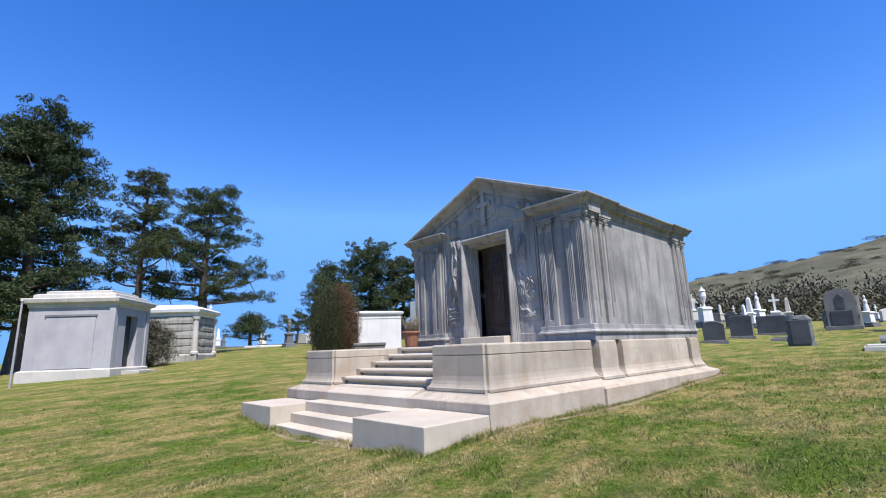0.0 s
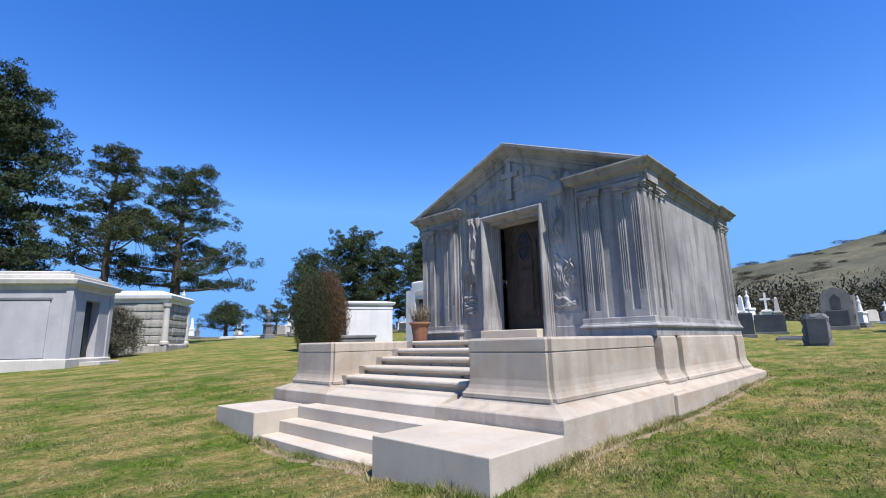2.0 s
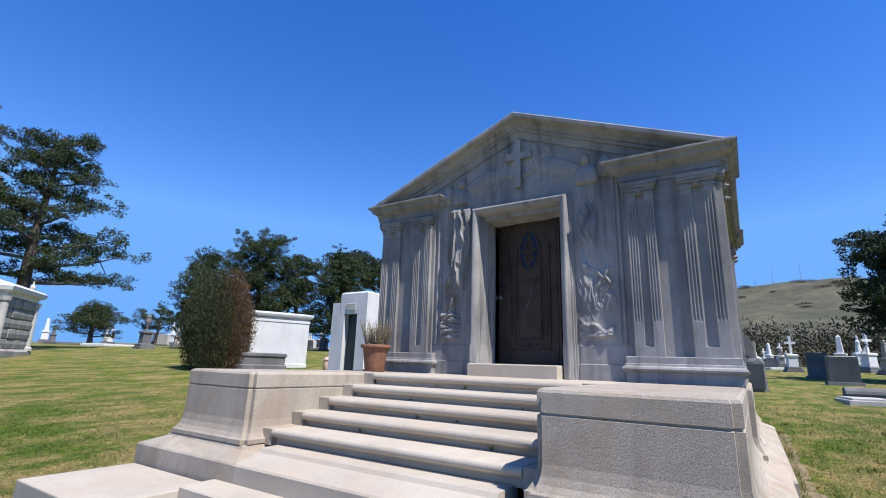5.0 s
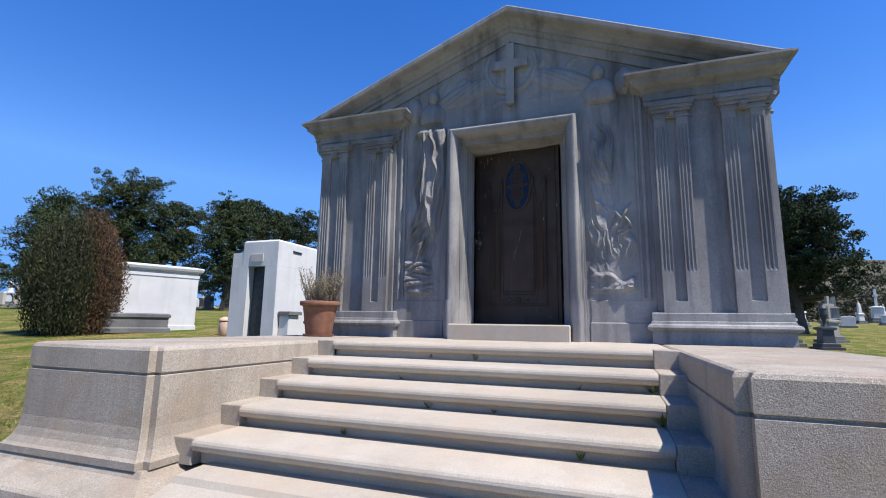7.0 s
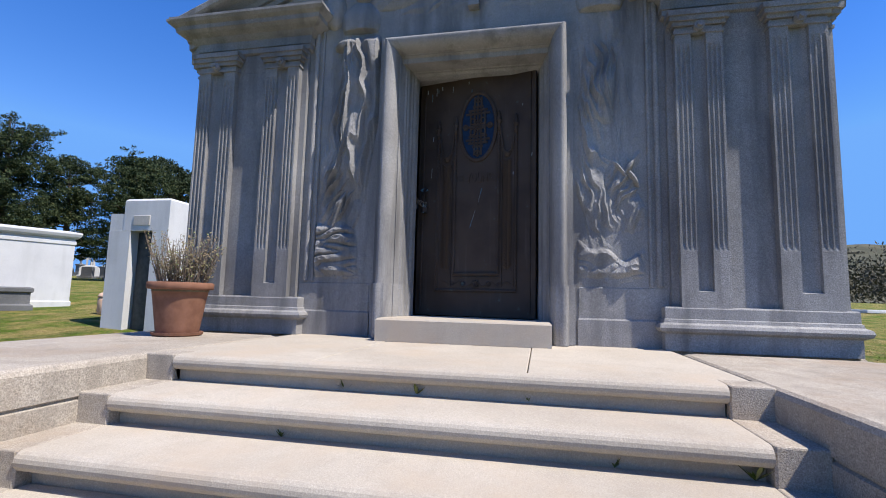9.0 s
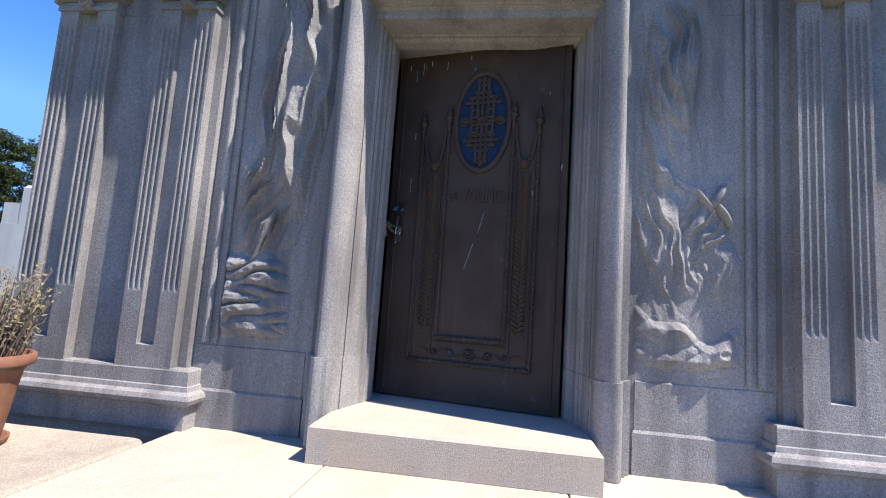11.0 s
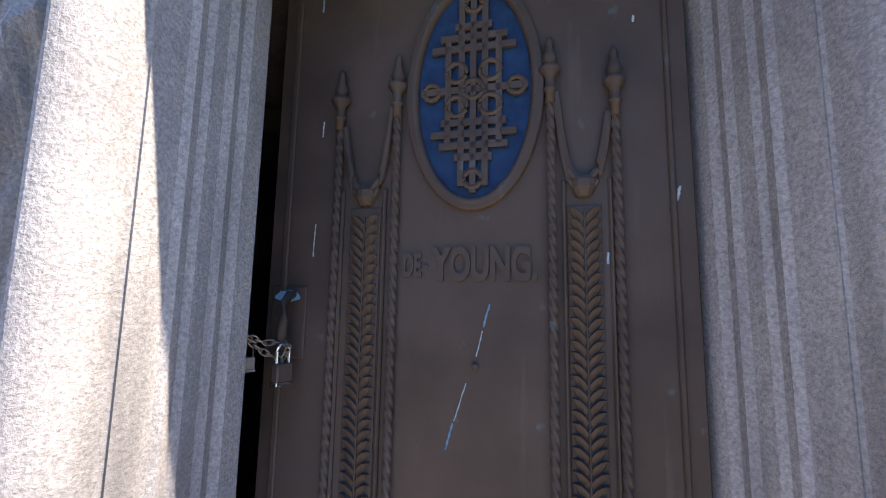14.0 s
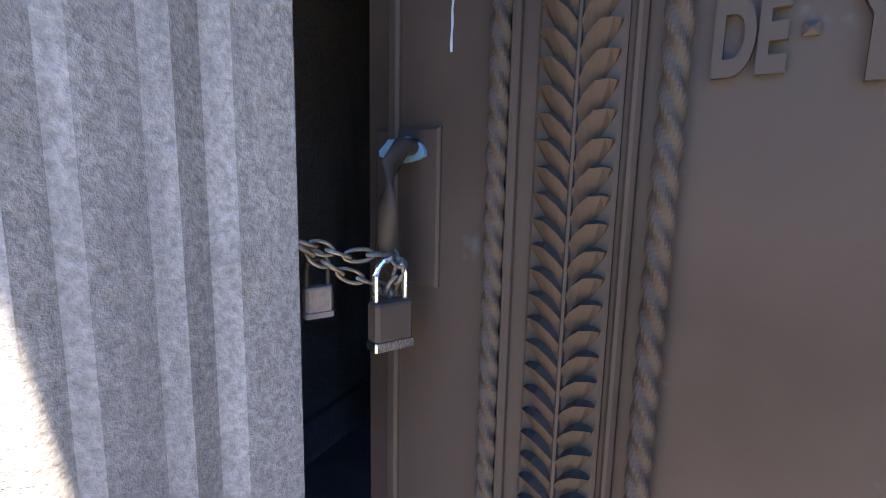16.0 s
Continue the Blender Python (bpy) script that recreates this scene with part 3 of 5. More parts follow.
def drape(d, z):
    """A hanging cloth with long folds over heaped billows."""
    mid = 1.15 + 0.05 * math.sin(z * 2.4) - 0.05 * (z - 3.9)
    m = max(0.0, 1 - ((d - mid) / 0.25) ** 2) ** 0.5
    top = max(0, min(1, (4.82 - z) / 0.10))
    h = 0.022 * folds(d, z, 5.0, 7) * max(0, 1 - ((d - 1.2) / 0.3) ** 2)
    if z > 3.1:
        h = max(h, (0.035 + 0.125 * folds(d, z, 1.3, 7.5, 0.25)) * m * top * min(1, (z - 3.1) / 0.35))
        h = max(h, 0.11 * bump_at(d + (z - 4.72) * 0.6, z, 1.24, 4.72, 0.13, 0.06))
    if 2.85 < z < 3.8:
        k = math.sin((z - 2.85) / 0.95 * math.pi) ** 0.7
        h = max(h, 0.10 * k * folds(d * 0.9 + 0.35 * z, z * 1.2, 6.1, 9, 0.7) * max(0, 1 - ((d - 1.27) / 0.25) ** 2))
    if z < 3.05:
        k = min(1, (3.05 - z) / 0.15, (z - 2.44) / 0.08) * max(0, min(1, (d - 1.02 - 0.12 * (z - 2.5)) / 0.08))
        h = max(h, k * (0.02 + 0.05 * lumps(d * 0.6, z, 2.2, 5, 11)))
    return max(0, h) + 0.003 * noise.noise((d * 30, z * 30, 0)) + 0.0015 * noise.noise((d * 70, z * 70, 0))


def crags(d, z):
    """Low hanging folds above a ragged leafy middle and heaped billows."""
    d = -d
    side = max(0, 1 - ((d - 1.18) / 0.29) ** 4)
    h = 0.015 * folds(d, z, 1.0, 7) * side
    if z > 3.3:
        h = max(h, 0.022 * folds(d, z * 0.8, 7.7, 9, 0.35) * side * min(1, (z - 3.3) / 0.3))
        m = max(0, 1 - ((d - 1.10 - 0.10 * (z - 4.2)) / 0.15) ** 2) * max(0, 1 - ((z - 4.18) / 0.40) ** 2)
        h = max(h, (0.02 + 0.085 * folds(d, z * 1.4, 3.1, 12, 0.6)) * m ** 0.6)
        m = max(0, 1 - ((d - 1.03) / 0.10) ** 2) * max(0, 1 - ((z - 3.62) / 0.30) ** 2)
        h = max(h, (0.015 + 0.06 * folds(d, z * 1.6, 4.6, 13, 0.5)) * m ** 0.6)
    if 2.85 < z < 3.58:
        k = math.sin((z - 2.85) / 0.73 * math.pi) ** 0.5
        for d0, half in ((1.07, 0.14), (1.31, 0.13)):
            m = max(0, 1 - ((d - d0 - 0.05 * math.sin(z * 9)) / half) ** 2) ** 0.5
            h = max(h, k * m * (0.016 + 0.045 * folds(d, z * 1.9, 8.4 + d0, 11, -0.9 if d0 > 1.2 else 0.5)))
        for d0, z0, rd, rz, a, sl in ((1.27, 3.40, 0.022, 0.09, 0.065, 0.7), (1.34, 3.42, 0.028, 0.08, 0.07, -0.5), (1.37, 3.33, 0.026, 0.08, 0.065, 0.6)):
            h = max(h, a * bump_at(d + (z - z0) * sl, z, d0, z0, rd, rz))
    if z < 2.86:
        top = 2.74 + 0.07 * math.sin(d * 8.5) + 0.03 * math.sin(d * 23)
        k = max(0, min(1, (top - z) / 0.06, (z - 2.47) / 0.06)) * side
        h = max(h, k * (0.02 + 0.05 * lumps(d * 0.8, z, 5.5, 7, 9)))
    return max(0, h) + 0.003 * noise.noise((d * 30, z * 30, 3)) + 0.0015 * noise.noise((d * 70, z * 70, 0))


def wings(d, z):
    """Low spread wings and rounded forms about the cross."""
    a = abs(d)
    h = 0.0
    q = ((a - 0.62) / 0.42) ** 2 + ((z - 5.40 + 0.25 * a) / 0.16) ** 2
    if q < 1:
        h = 0.07 * math.sqrt(1 - q) * (0.7 + 0.3 * folds(a * 0.6 + z, z * 0.5, 2.0, 9, 0.2))
    h = max(h, 0.11 * bump_at(a, z, 1.10, 5.25, 0.085, 0.11), 0.08 * bump_at(a, z, 1.40, 5.10, 0.12, 0.19), 0.08 * bump_at(a, z, 1.12, 4.96, 0.20, 0.22))
    h = max(h, 0.03 * folds(d * 0.7, z * 1.5, 4.4, 6, 1.0) * max(0, 1 - ((a - 0.6) / 0.7) ** 2) * max(0, min(1, (z - 4.95) / 0.1)))
    ring = math.hypot(d, (z - 5.53) * 0.95)
    h = max(h, 0.028 if ring < 0.30 else (0.045 * math.sqrt(max(0, 1 - ((ring - 0.33) / 0.045) ** 2))))
    top = APEX - (APEX - EAVE) * a / HE - 0.40
    return h * max(0, min(1, (top - z) / 0.03)) + 0.004 * noise.noise((d * 20, z * 20, 5))


carved("carved_panel", C + 0.90, C + 1.49, 2.43, 4.86, 90, 300, drape, label="deeply carved drapery and billows in grey granite")
carved("carved_panel", C - 1.49, C - 0.90, 2.43, 4.86, 90, 300, crags, label="carved folds, leaves and billows in grey granite")
carved("carved_panel", C - 1.62, C + 1.62, 4.84, 5.90, 300, 110, wings, label="low carved wings round a cross in the gable")
cross = bmesh.new()
hull(cross, [[(x, C + d, z) for d, z in ((-0.05, 4.98), (0.05, 4.98), (0.055, 5.485), (0.235, 5.485), (0.235, 5.60), (0.055, 5.60), (0.055, 5.84), (-0.055, 5.84), (-0.055, 5.60), (-0.235, 5.60), (-0.235, 5.485), (-0.055, 5.485))] for x in (8.80, 8.89)])
mp("cross", cross, GRANITE, "plain raised stone cross")

# ---------------------------------------------------------------- bronze door, ajar
door = thing("bronze_door", (9.135, 7.25, 2.12), "dark bronze tomb door standing ajar, streaked and green-stained", "door")
door.matrix_basis = pose(9.135, 7.25, 2.12, 0, 0, -11.3)


def z_(z):
    return z - 2.12


def dp(name, bm, mat, label="", parent=None):
    return part(name, bm, mat, parent or door, label)


leaf_ = bmesh.new()
box(leaf_, 0.0, 0.06, 0.02, 1.236, 0.0, z_(4.52), 0.004)
dp("leaf", leaf_, BRONZE)


def ridge(bm, y0, y1, z0, z1, p=0.014):
    """A flat raised band with eased edges on the leaf."""
    return hull(bm, [[(-q, y0 + e, z_(z0) + e), (-q, y1 - e, z_(z0) + e), (-q, y1 - e, z_(z1) - e), (-q, y0 + e, z_(z1) - e)] for q, e in ((-0.002, 0.0), (p * 0.6, 0.0), (p, 0.004))])


def rope(pts, r, lobes=3, twist=58.0, n=24):
    """A twisted moulding along a path."""
    bm, rings, run = bmesh.new(), [], 0.0
    for i, p in enumerate(pts):
        p = Vector(p)
        if i:
            run += (p - Vector(pts[i - 1])).length
        d = (Vector(pts[min(i + 1, len(pts) - 1)]) - Vector(pts[max(i - 1, 0)])).normalized()
        u = Vector((1, 0, 0))
        v = d.cross(u).normalized()
        ring = []
        for k in range(n):
            a = k * math.tau / n
            q = r * (1 + 0.17 * math.cos(lobes * a + twist * run * lobes))
            ring.append(p + (u * math.cos(a) + v * math.sin(a)) * q)
        rings.append(ring)
    return hull(bm, rings)


def line(a, b, step=0.005):
    a, b = Vector(a), Vector(b)
    n = max(2, int((b - a).length / step))
    return [tuple(a.lerp(b, k / n)) for k in range(n + 1)]


# stiles and inner field mouldings
for a, b in ((0.065, 0.08), (1.17, 1.19)):
    dp("stile_bead", ridge(bmesh.new(), a, b, 2.16, 4.47, 0.010), BRONZE)
for y, top in ((1.012, 3.90), (0.826, 3.93), (0.377, 3.93), (0.207, 3.88)):
    col = dp("twisted_column", rope(line((-0.008, y, z_(2.36 if y in (1.012, 0.207) else 2.52)), (-0.012, y, z_(top))), 0.0118), BRONZE)
    cap = bmesh.new()
    turned(cap, [(0.014, 0.0), (0.012, 0.03), (0.018, 0.036), (0.018, 0.042), (0.013, 0.05), (0.015, 0.075), (0.030, 0.092), (0.030, 0.102), (0.012, 0.106), (0.018, 0.115), (0.022, 0.128), (0.014, 0.15), (0.010, 0.165), (0.013, 0.175), (0.006, 0.195), (0.001, 0.20)], 14, (-0.016, y, z_(top - 0.01)))
    smooth(dp("finial", cap, BRONZE, "small turned bronze finial", col))
for y in (0.995, 0.860, 0.345, 0.225):
    dp("fillet", ridge(bmesh.new(), y - 0.006, y + 0.006, 2.40, 3.70, 0.012), BRONZE)
for z, y0, y1 in ((2.365, 0.20, 1.02), (2.525, 0.37, 0.83)):
    dp("bottom_rope", rope(line((-0.012, y0, z_(z)), (-0.012, y1, z_(z))), 0.013), BRONZE)
dp("bottom_fillet", ridge(bmesh.new(), 0.36, 0.845, 2.485, 2.50, 0.010), BRONZE)
dp("garland_field", ridge(bmesh.new(), 0.872, 0.968, 2.55, 3.645, 0.006), BRONZE)
dp("garland_field", ridge(bmesh.new(), 0.248, 0.338, 2.55, 3.63, 0.006), BRONZE)
# swags between the columns
for a, b, dip, za, zb in ((0.995, 0.845, 3.70, 3.90, 3.95), (0.362, 0.225, 3.70, 3.95, 3.88)):
    mid = (a + b) / 2
    for off, r in ((0.0, 0.012), (-0.028, 0.009)):
        pts = []
        for k in range(17):
            q = k / 16
            y = a + (b - a) * q
            zt = za + (zb - za) * q
            pts.append((-0.010, y, z_(dip + off + (zt - dip) * abs(2 * q - 1) ** 3.2)))
        dp("swag", tube(bmesh.new(), pts, [r] * 17, 8), BRONZE)
    cup = bmesh.new()
    turned(cup, [(0.002, 0), (0.02, 0.006), (0.034, 0.03), (0.036, 0.05), (0.03, 0.052)], 14, (0.0, mid, z_(dip - 0.055)))
    dp("bowl", cup, BRONZE)
# garland leaves: pairs climbing each field
leaf_me = None
for mid in (0.92, 0.293):
    dp("stem", tube(bmesh.new(), [(-0.008, mid, z_(2.56)), (-0.008, mid, z_(3.62))], [0.004, 0.003], 6), BRONZE)
    for k in range(36):
        for s in (-1, 1):
            if leaf_me is None:
                bm = bmesh.new()
                rings = []
                for q in (0.0, 0.25, 0.55, 0.85, 1.0):
                    w = 0.0215 * math.sin(math.pi * min(0.985, q * 0.9 + 0.08))
                    x0 = -0.004 - 0.011 * math.sin(math.pi * q * 0.9)
                    rings.append([(0.0, 0.043 * q, 0.034 * q - w), (x0, 0.043 * q, 0.034 * q + w * 0.75), (0.0, 0.043 * q, 0.034 * q + w)])
                hull(bm, rings)
                first = dp("garland_leaf", bm, BRONZE)
                leaf_me = first.data
                lf = first
            else:
                lf = new("garland_leaf", leaf_me)
                lf.parent = door
            lf.matrix_basis = Matrix.Translation((-0.005, mid, z_(2.575 + 0.0289 * k))) @ Matrix.Diagonal((1.15, s, 0.88, 1))
# bottom ornament
for k, (y, z, r) in enumerate(((0.595, 2.43, 0.045), (0.47, 2.43, 0.03), (0.72, 2.43, 0.03), (0.36, 2.43, 0.022), (0.83, 2.43, 0.022))):
    ros = bmesh.new()
    for j in range(8):
        a = j * math.tau / 8
        tube(ros, [(-0.004, y, z_(z)), (-0.013, y + r * 0.6 * math.cos(a), z_(z) + r * 0.6 * math.sin(a)), (-0.003, y + r * math.cos(a), z_(z) + r * math.sin(a))], [r * 0.08, r * 0.24, r * 0.05], 6)
    dp("rosette", ros, BRONZE)
scroll_ = [(-0.006, 0.25 + 0.0138 * k, z_(2.43 + 0.022 * math.sin(k * 0.55))) for k in range(51)]
dp("vine", tube(bmesh.new(), scroll_, [0.005] * 51, 6), BRONZE)
# oval light with its grille
OY, OZ, OA, OB = 0.595, z_(3.985), 0.167, 0.325
ov = [(math.cos(k * math.tau / 48), math.sin(k * math.tau / 48)) for k in range(48)]
oval = bmesh.new()
prof = [(1.0, 0.002), (1.0, 0.012), (1.035, 0.022), (1.10, 0.026), (1.15, 0.018), (1.19, 0.022), (1.22, 0.012), (1.22, 0.0)]
loops = [[oval.verts.new((-h, OY + OA * q * c, OZ + (OB + OA * (q - 1)) * s)) for c, s in ov] for q, h in prof]
for a, b in zip(loops, loops[1:]):
    for i in range(48):
        oval.faces.new((a[i], a[(i + 1) % 48], b[(i + 1) % 48], b[i]))
rim = smooth(dp("oval_frame", oval, BRONZE, "raised oval bronze frame"))
dp("glass", hull(bmesh.new(), [[(-h, OY + OA * 1.005 * c, OZ + OB * 1.003 * s) for c, s in ov] for h in (0.0005, 0.003)]), BLUE_GLASS, "deep blue glass", rim)


def bar(bm, y0, z0, y1, z1, w=0.0105):
    a, b = Vector((0, y0, z0)), Vector((0, y1, z1))
    t = (b - a).normalized()
    n = Vector((0, -t.z, t.y)) * w
    return hull(bm, [[(-x, *(p + k).yz) for p, k in ((a, -n), (b, -n), (b, n), (a, n))] for x in (0.006, 0.016)])


grille = bmesh.new()
for zz, half in ((0.20, 0.055), (0.165, 0.10), (0.13, 0.125), (0.0, 0.158), (-0.10, 0.095), (-0.135, 0.125), (-0.17, 0.10), (-0.205, 0.055)):
    bar(grille, OY - half, OZ + zz, OY + half, OZ + zz)
for yy, lo, hi in ((0.0, -0.31, 0.315), (0.035, -0.29, 0.30), (-0.035, -0.29, 0.30), (0.075, -0.17, 0.17), (-0.075, -0.17, 0.17)):
    bar(grille, OY + yy, OZ + lo, OY + yy, OZ + hi, 0.009)
dp("grille", grille, BRONZE, "cut bronze grille of crossed bars and rings", rim)
for cy, cz, r in ((0, 0.27, 0.025), (0, -0.27, 0.025), (0.05, 0.055, 0.03), (-0.05, 0.055, 0.03), (0.05, -0.05, 0.03), (-0.05, -0.05, 0.03), (0.125, 0.0, 0.024), (-0.125, 0.0, 0.024), (0, 0.0, 0.028)):
    pts = [(-0.012, OY + cy + r * math.cos(k * math.tau / 14), OZ + cz + r * math.sin(k * math.tau / 14)) for k in range(15)]
    dp("grille_ring", tube(bmesh.new(), pts, [0.0085] * 15, 6), BRONZE, "", rim)
# the name
lettering("name_letters", "DE", 0.055, 0.068, 0.005, Matrix.Translation((-0.003, 0.797, z_(3.437))) @ FACING, BRONZE, door)
lettering("name_letters", "YOUNG.", 0.296, 0.098, 0.006, Matrix.Translation((-0.003, 0.713, z_(3.424))) @ FACING, BRONZE, door)
dp("hyphen", ridge(bmesh.new(), 0.722, 0.733, 3.465, 3.475, 0.006), BRONZE)
# lock plate and lever
plate = dp("lock_plate", ridge(bmesh.new(), 1.10, 1.215, 3.195, 3.41, 0.007), BRONZE, "worn bronze lock plate with blue-green stain")
dp("stain", hull(bmesh.new(), [[(-h, 1.11 + 0.046 * math.cos(k * math.tau / 14) * (0.9 + 0.1 * math.sin(k * 5)) + 0.05, z_(3.38) + 0.019 * math.sin(k * math.tau / 14) * (0.9 + 0.1 * math.cos(k * 3))) for k in range(14)] for h in (0.0065, 0.0125)]), PATINA, "blue-green patina", plate)
lever = tube(bmesh.new(), [(-0.005, 1.142, z_(3.385)), (-0.035, 1.140, z_(3.383)), (-0.055, 1.140, z_(3.36)), (-0.060, 1.141, z_(3.31)), (-0.056, 1.143, z_(3.26)), (-0.04, 1.146, z_(3.225)), (-0.02, 1.148, z_(3.215))], [0.012, 0.013, 0.013, 0.014, 0.015, 0.012, 0.006], 10)
smooth(dp("handle", lever, BRONZE, "curved bronze pull handle"))
knob = bmesh.new()
turned(knob, [(0.002, 0), (0.008, 0.002), (0.01, 0.007), (0.006, 0.012), (0.001, 0.013)], 12)
bmesh.ops.transform(knob, matrix=Matrix.Translation((0, 0.585, z_(3.196))) @ Matrix.Rotation(radians(-90), 4, "Y"), verts=knob.verts[:])
dp("stud", knob, BRONZE)


def streak(pts, w):
    """A thin uneven run of lime down the metal."""
    bm = bmesh.new()
    fine = [(np.interp(q, range(len(pts)), [p[0] for p in pts]) + 0.0005 * math.sin(q * 9 + pts[0][1] * 17), np.interp(q, range(len(pts)), [p[1] for p in pts])) for q in np.linspace(0, len(pts) - 1, 11)]
    pts, w = fine, w * 0.55
    n = len(pts)
    rings = [[(-0.0015 - h, y + k * w * (0.35 + abs(math.sin(i * 2.1 + pts[0][1] * 31))), z_(z)) for h, k in ((0, -0.5), (0.0015, -0.25), (0.0015, 0.25), (0, 0.5))] for i, (y, z) in enumerate(pts)]
    return hull(bm, rings)


for pts, w in ((((0.546, 3.362), (0.556, 3.33), (0.563, 3.30)), 0.010), (((0.566, 3.29), (0.575, 3.25), (0.583, 3.22)), 0.006), (((0.61, 3.15), (0.632, 3.08), (0.642, 3.05)), 0.006),
               (((0.645, 3.045), (0.655, 3.01), (0.664, 2.975)), 0.010), (((1.085, 3.60), (1.087, 3.55), (1.088, 3.50)), 0.006), (((1.075, 3.93), (1.077, 3.88)), 0.008), (((0.055, 3.67), (0.065, 3.63)), 0.014),
               (((0.235, 3.50), (0.237, 3.47)), 0.012), (((1.10, 4.40), (1.10, 4.31)), 0.010), (((1.05, 4.45), (1.052, 4.36)), 0.008), (((0.99, 4.46), (0.99, 4.42)), 0.012), (((1.15, 4.44), (1.152, 4.40)), 0.012),
               (((0.87, 4.44), (0.872, 4.38)), 0.008), (((0.70, 4.47), (0.70, 4.44)), 0.014), (((0.665, 4.38), (0.668, 4.35)), 0.016), (((0.15, 4.16), (0.152, 4.14)), 0.012)):
    dp("lime_streak", streak(pts, w), PATINA if w in (0.010, 0.016) else DRIP)


# chain and padlocks between jamb and handle
def door_to_world(x, y, z):
    return door.matrix_basis @ Vector((x, y, z_(z)))


def link(bm, a, b, flat):
    a, b = Vector(a), Vector(b)
    t = (b - a).normalized()
    up = Vector((0, 0, 1)) if flat else t.cross(Vector((0, 0, 1))).normalized()
    up = (up - t * up.dot(t)).normalized()
    half, w = (b - a).length / 2 + 0.005, 0.008
    mid = (a + b) / 2
    pts = [mid + t * (half * math.cos(k * math.tau / 12)) + up * (w * math.sin(k * math.tau / 12)) for k in range(13)]
    return tube(bm, pts, [0.0026] * 13, 6)


def chain(path, label):
    ob = thing("chain", path[0], label, "chain")
    base = Vector(path[0])
    k = 0
    for a, b in zip(path, path[1:]):
        a, b = Vector(a) - base, Vector(b) - base
        n = max(1, round((b - a).length / 0.026))
        for j in range(n):
            part("link", link(bmesh.new(), a.lerp(b, j / n), a.lerp(b, (j + 1) / n), k % 2), STEEL, ob)
            k += 1
    return ob


jp = Vector((9.20, 8.445, 3.27))
h1, h2 = door_to_world(-0.05, 1.140, 3.245), door_to_world(-0.06, 1.154, 3.20)
chain([tuple(jp), tuple(jp.lerp(h1, 0.5) + Vector((0, 0, -0.012))), tuple(h1), tuple(door_to_world(-0.07, 1.108, 3.235)), tuple(door_to_world(-0.065, 1.132, 3.195)), tuple(h2), tuple(jp.lerp(h2, 0.5) + Vector((0, 0, -0.01))), tuple(jp + Vector((0, 0, -0.005)))], "rusty steel chain looped from the jamb round the door handle")


def padlock(at, turn, label, body_mat, plate_mat, size=1.0):
    ob = thing("padlock", at, label, "padlock", turn=turn)
    ob.scale = (size,) * 3
    part("body", box(bmesh.new(), -0.011, 0.011, -0.022, 0.022, -0.046, -0.006, 0.004), body_mat, ob)
    part("bottom_plate", box(bmesh.new(), -0.0115, 0.0115, -0.0235, 0.0235, -0.056, -0.0465, 0.002), plate_mat, ob)
    pts = [(0, -0.017, -0.008), (0, -0.017, 0.02)] + [(0, -0.017 * math.cos(a), 0.02 + 0.017 * math.sin(a)) for a in (radians(k) for k in (30, 60, 90, 120, 150, 180))] + [(0, 0.017, -0.008)]
    part("shackle", tube(bmesh.new(), pts, [0.0036] * len(pts), 8), CHROME if plate_mat is CHROME else BRONZE, ob)
    return ob


p1 = door_to_world(-0.07, 1.126, 3.196)
padlock(tuple(p1), 62, "small padlock with a bright steel bottom hanging from the chain", BRONZE, CHROME, 1.25)
padlock((9.24, 8.446, 3.212), 60, "weathered pinkish brass padlock hanging by the door jamb", BRASS, BRASS, 0.8)

# ---------------------------------------------------------------- pots
pot = thing("plant_pot", (8.2, 10.17, PORCH), "terracotta pot with a straggly half-dry plant on the porch wall", "plant pot")
body = bmesh.new()
turned(body, [(0.155, 0.0), (0.158, 0.012), (0.20, 0.30), (0.212, 0.375), (0.245, 0.38), (0.25, 0.39), (0.25, 0.43), (0.238, 0.436), (0.225, 0.43), (0.215, 0.38), (0.10, 0.378)], 32)
smooth(part("pot", body, TERRACOTTA, pot))
sau = bmesh.new()
turned(sau, [(0.17, -0.001), (0.19, 0.01), (0.195, 0.03), (0.185, 0.03), (0.16, 0.012)], 28)
part("saucer", sau, TERRACOTTA, pot)
soil = bmesh.new()
turned(soil, [(0.216, 0.36), (0.21, 0.386), (0.10, 0.395), (0.01, 0.398)], 24)
part("soil", soil, DIRT, pot)
rng = random.Random(5)
stems, lv, lfaces = bmesh.new(), [], []
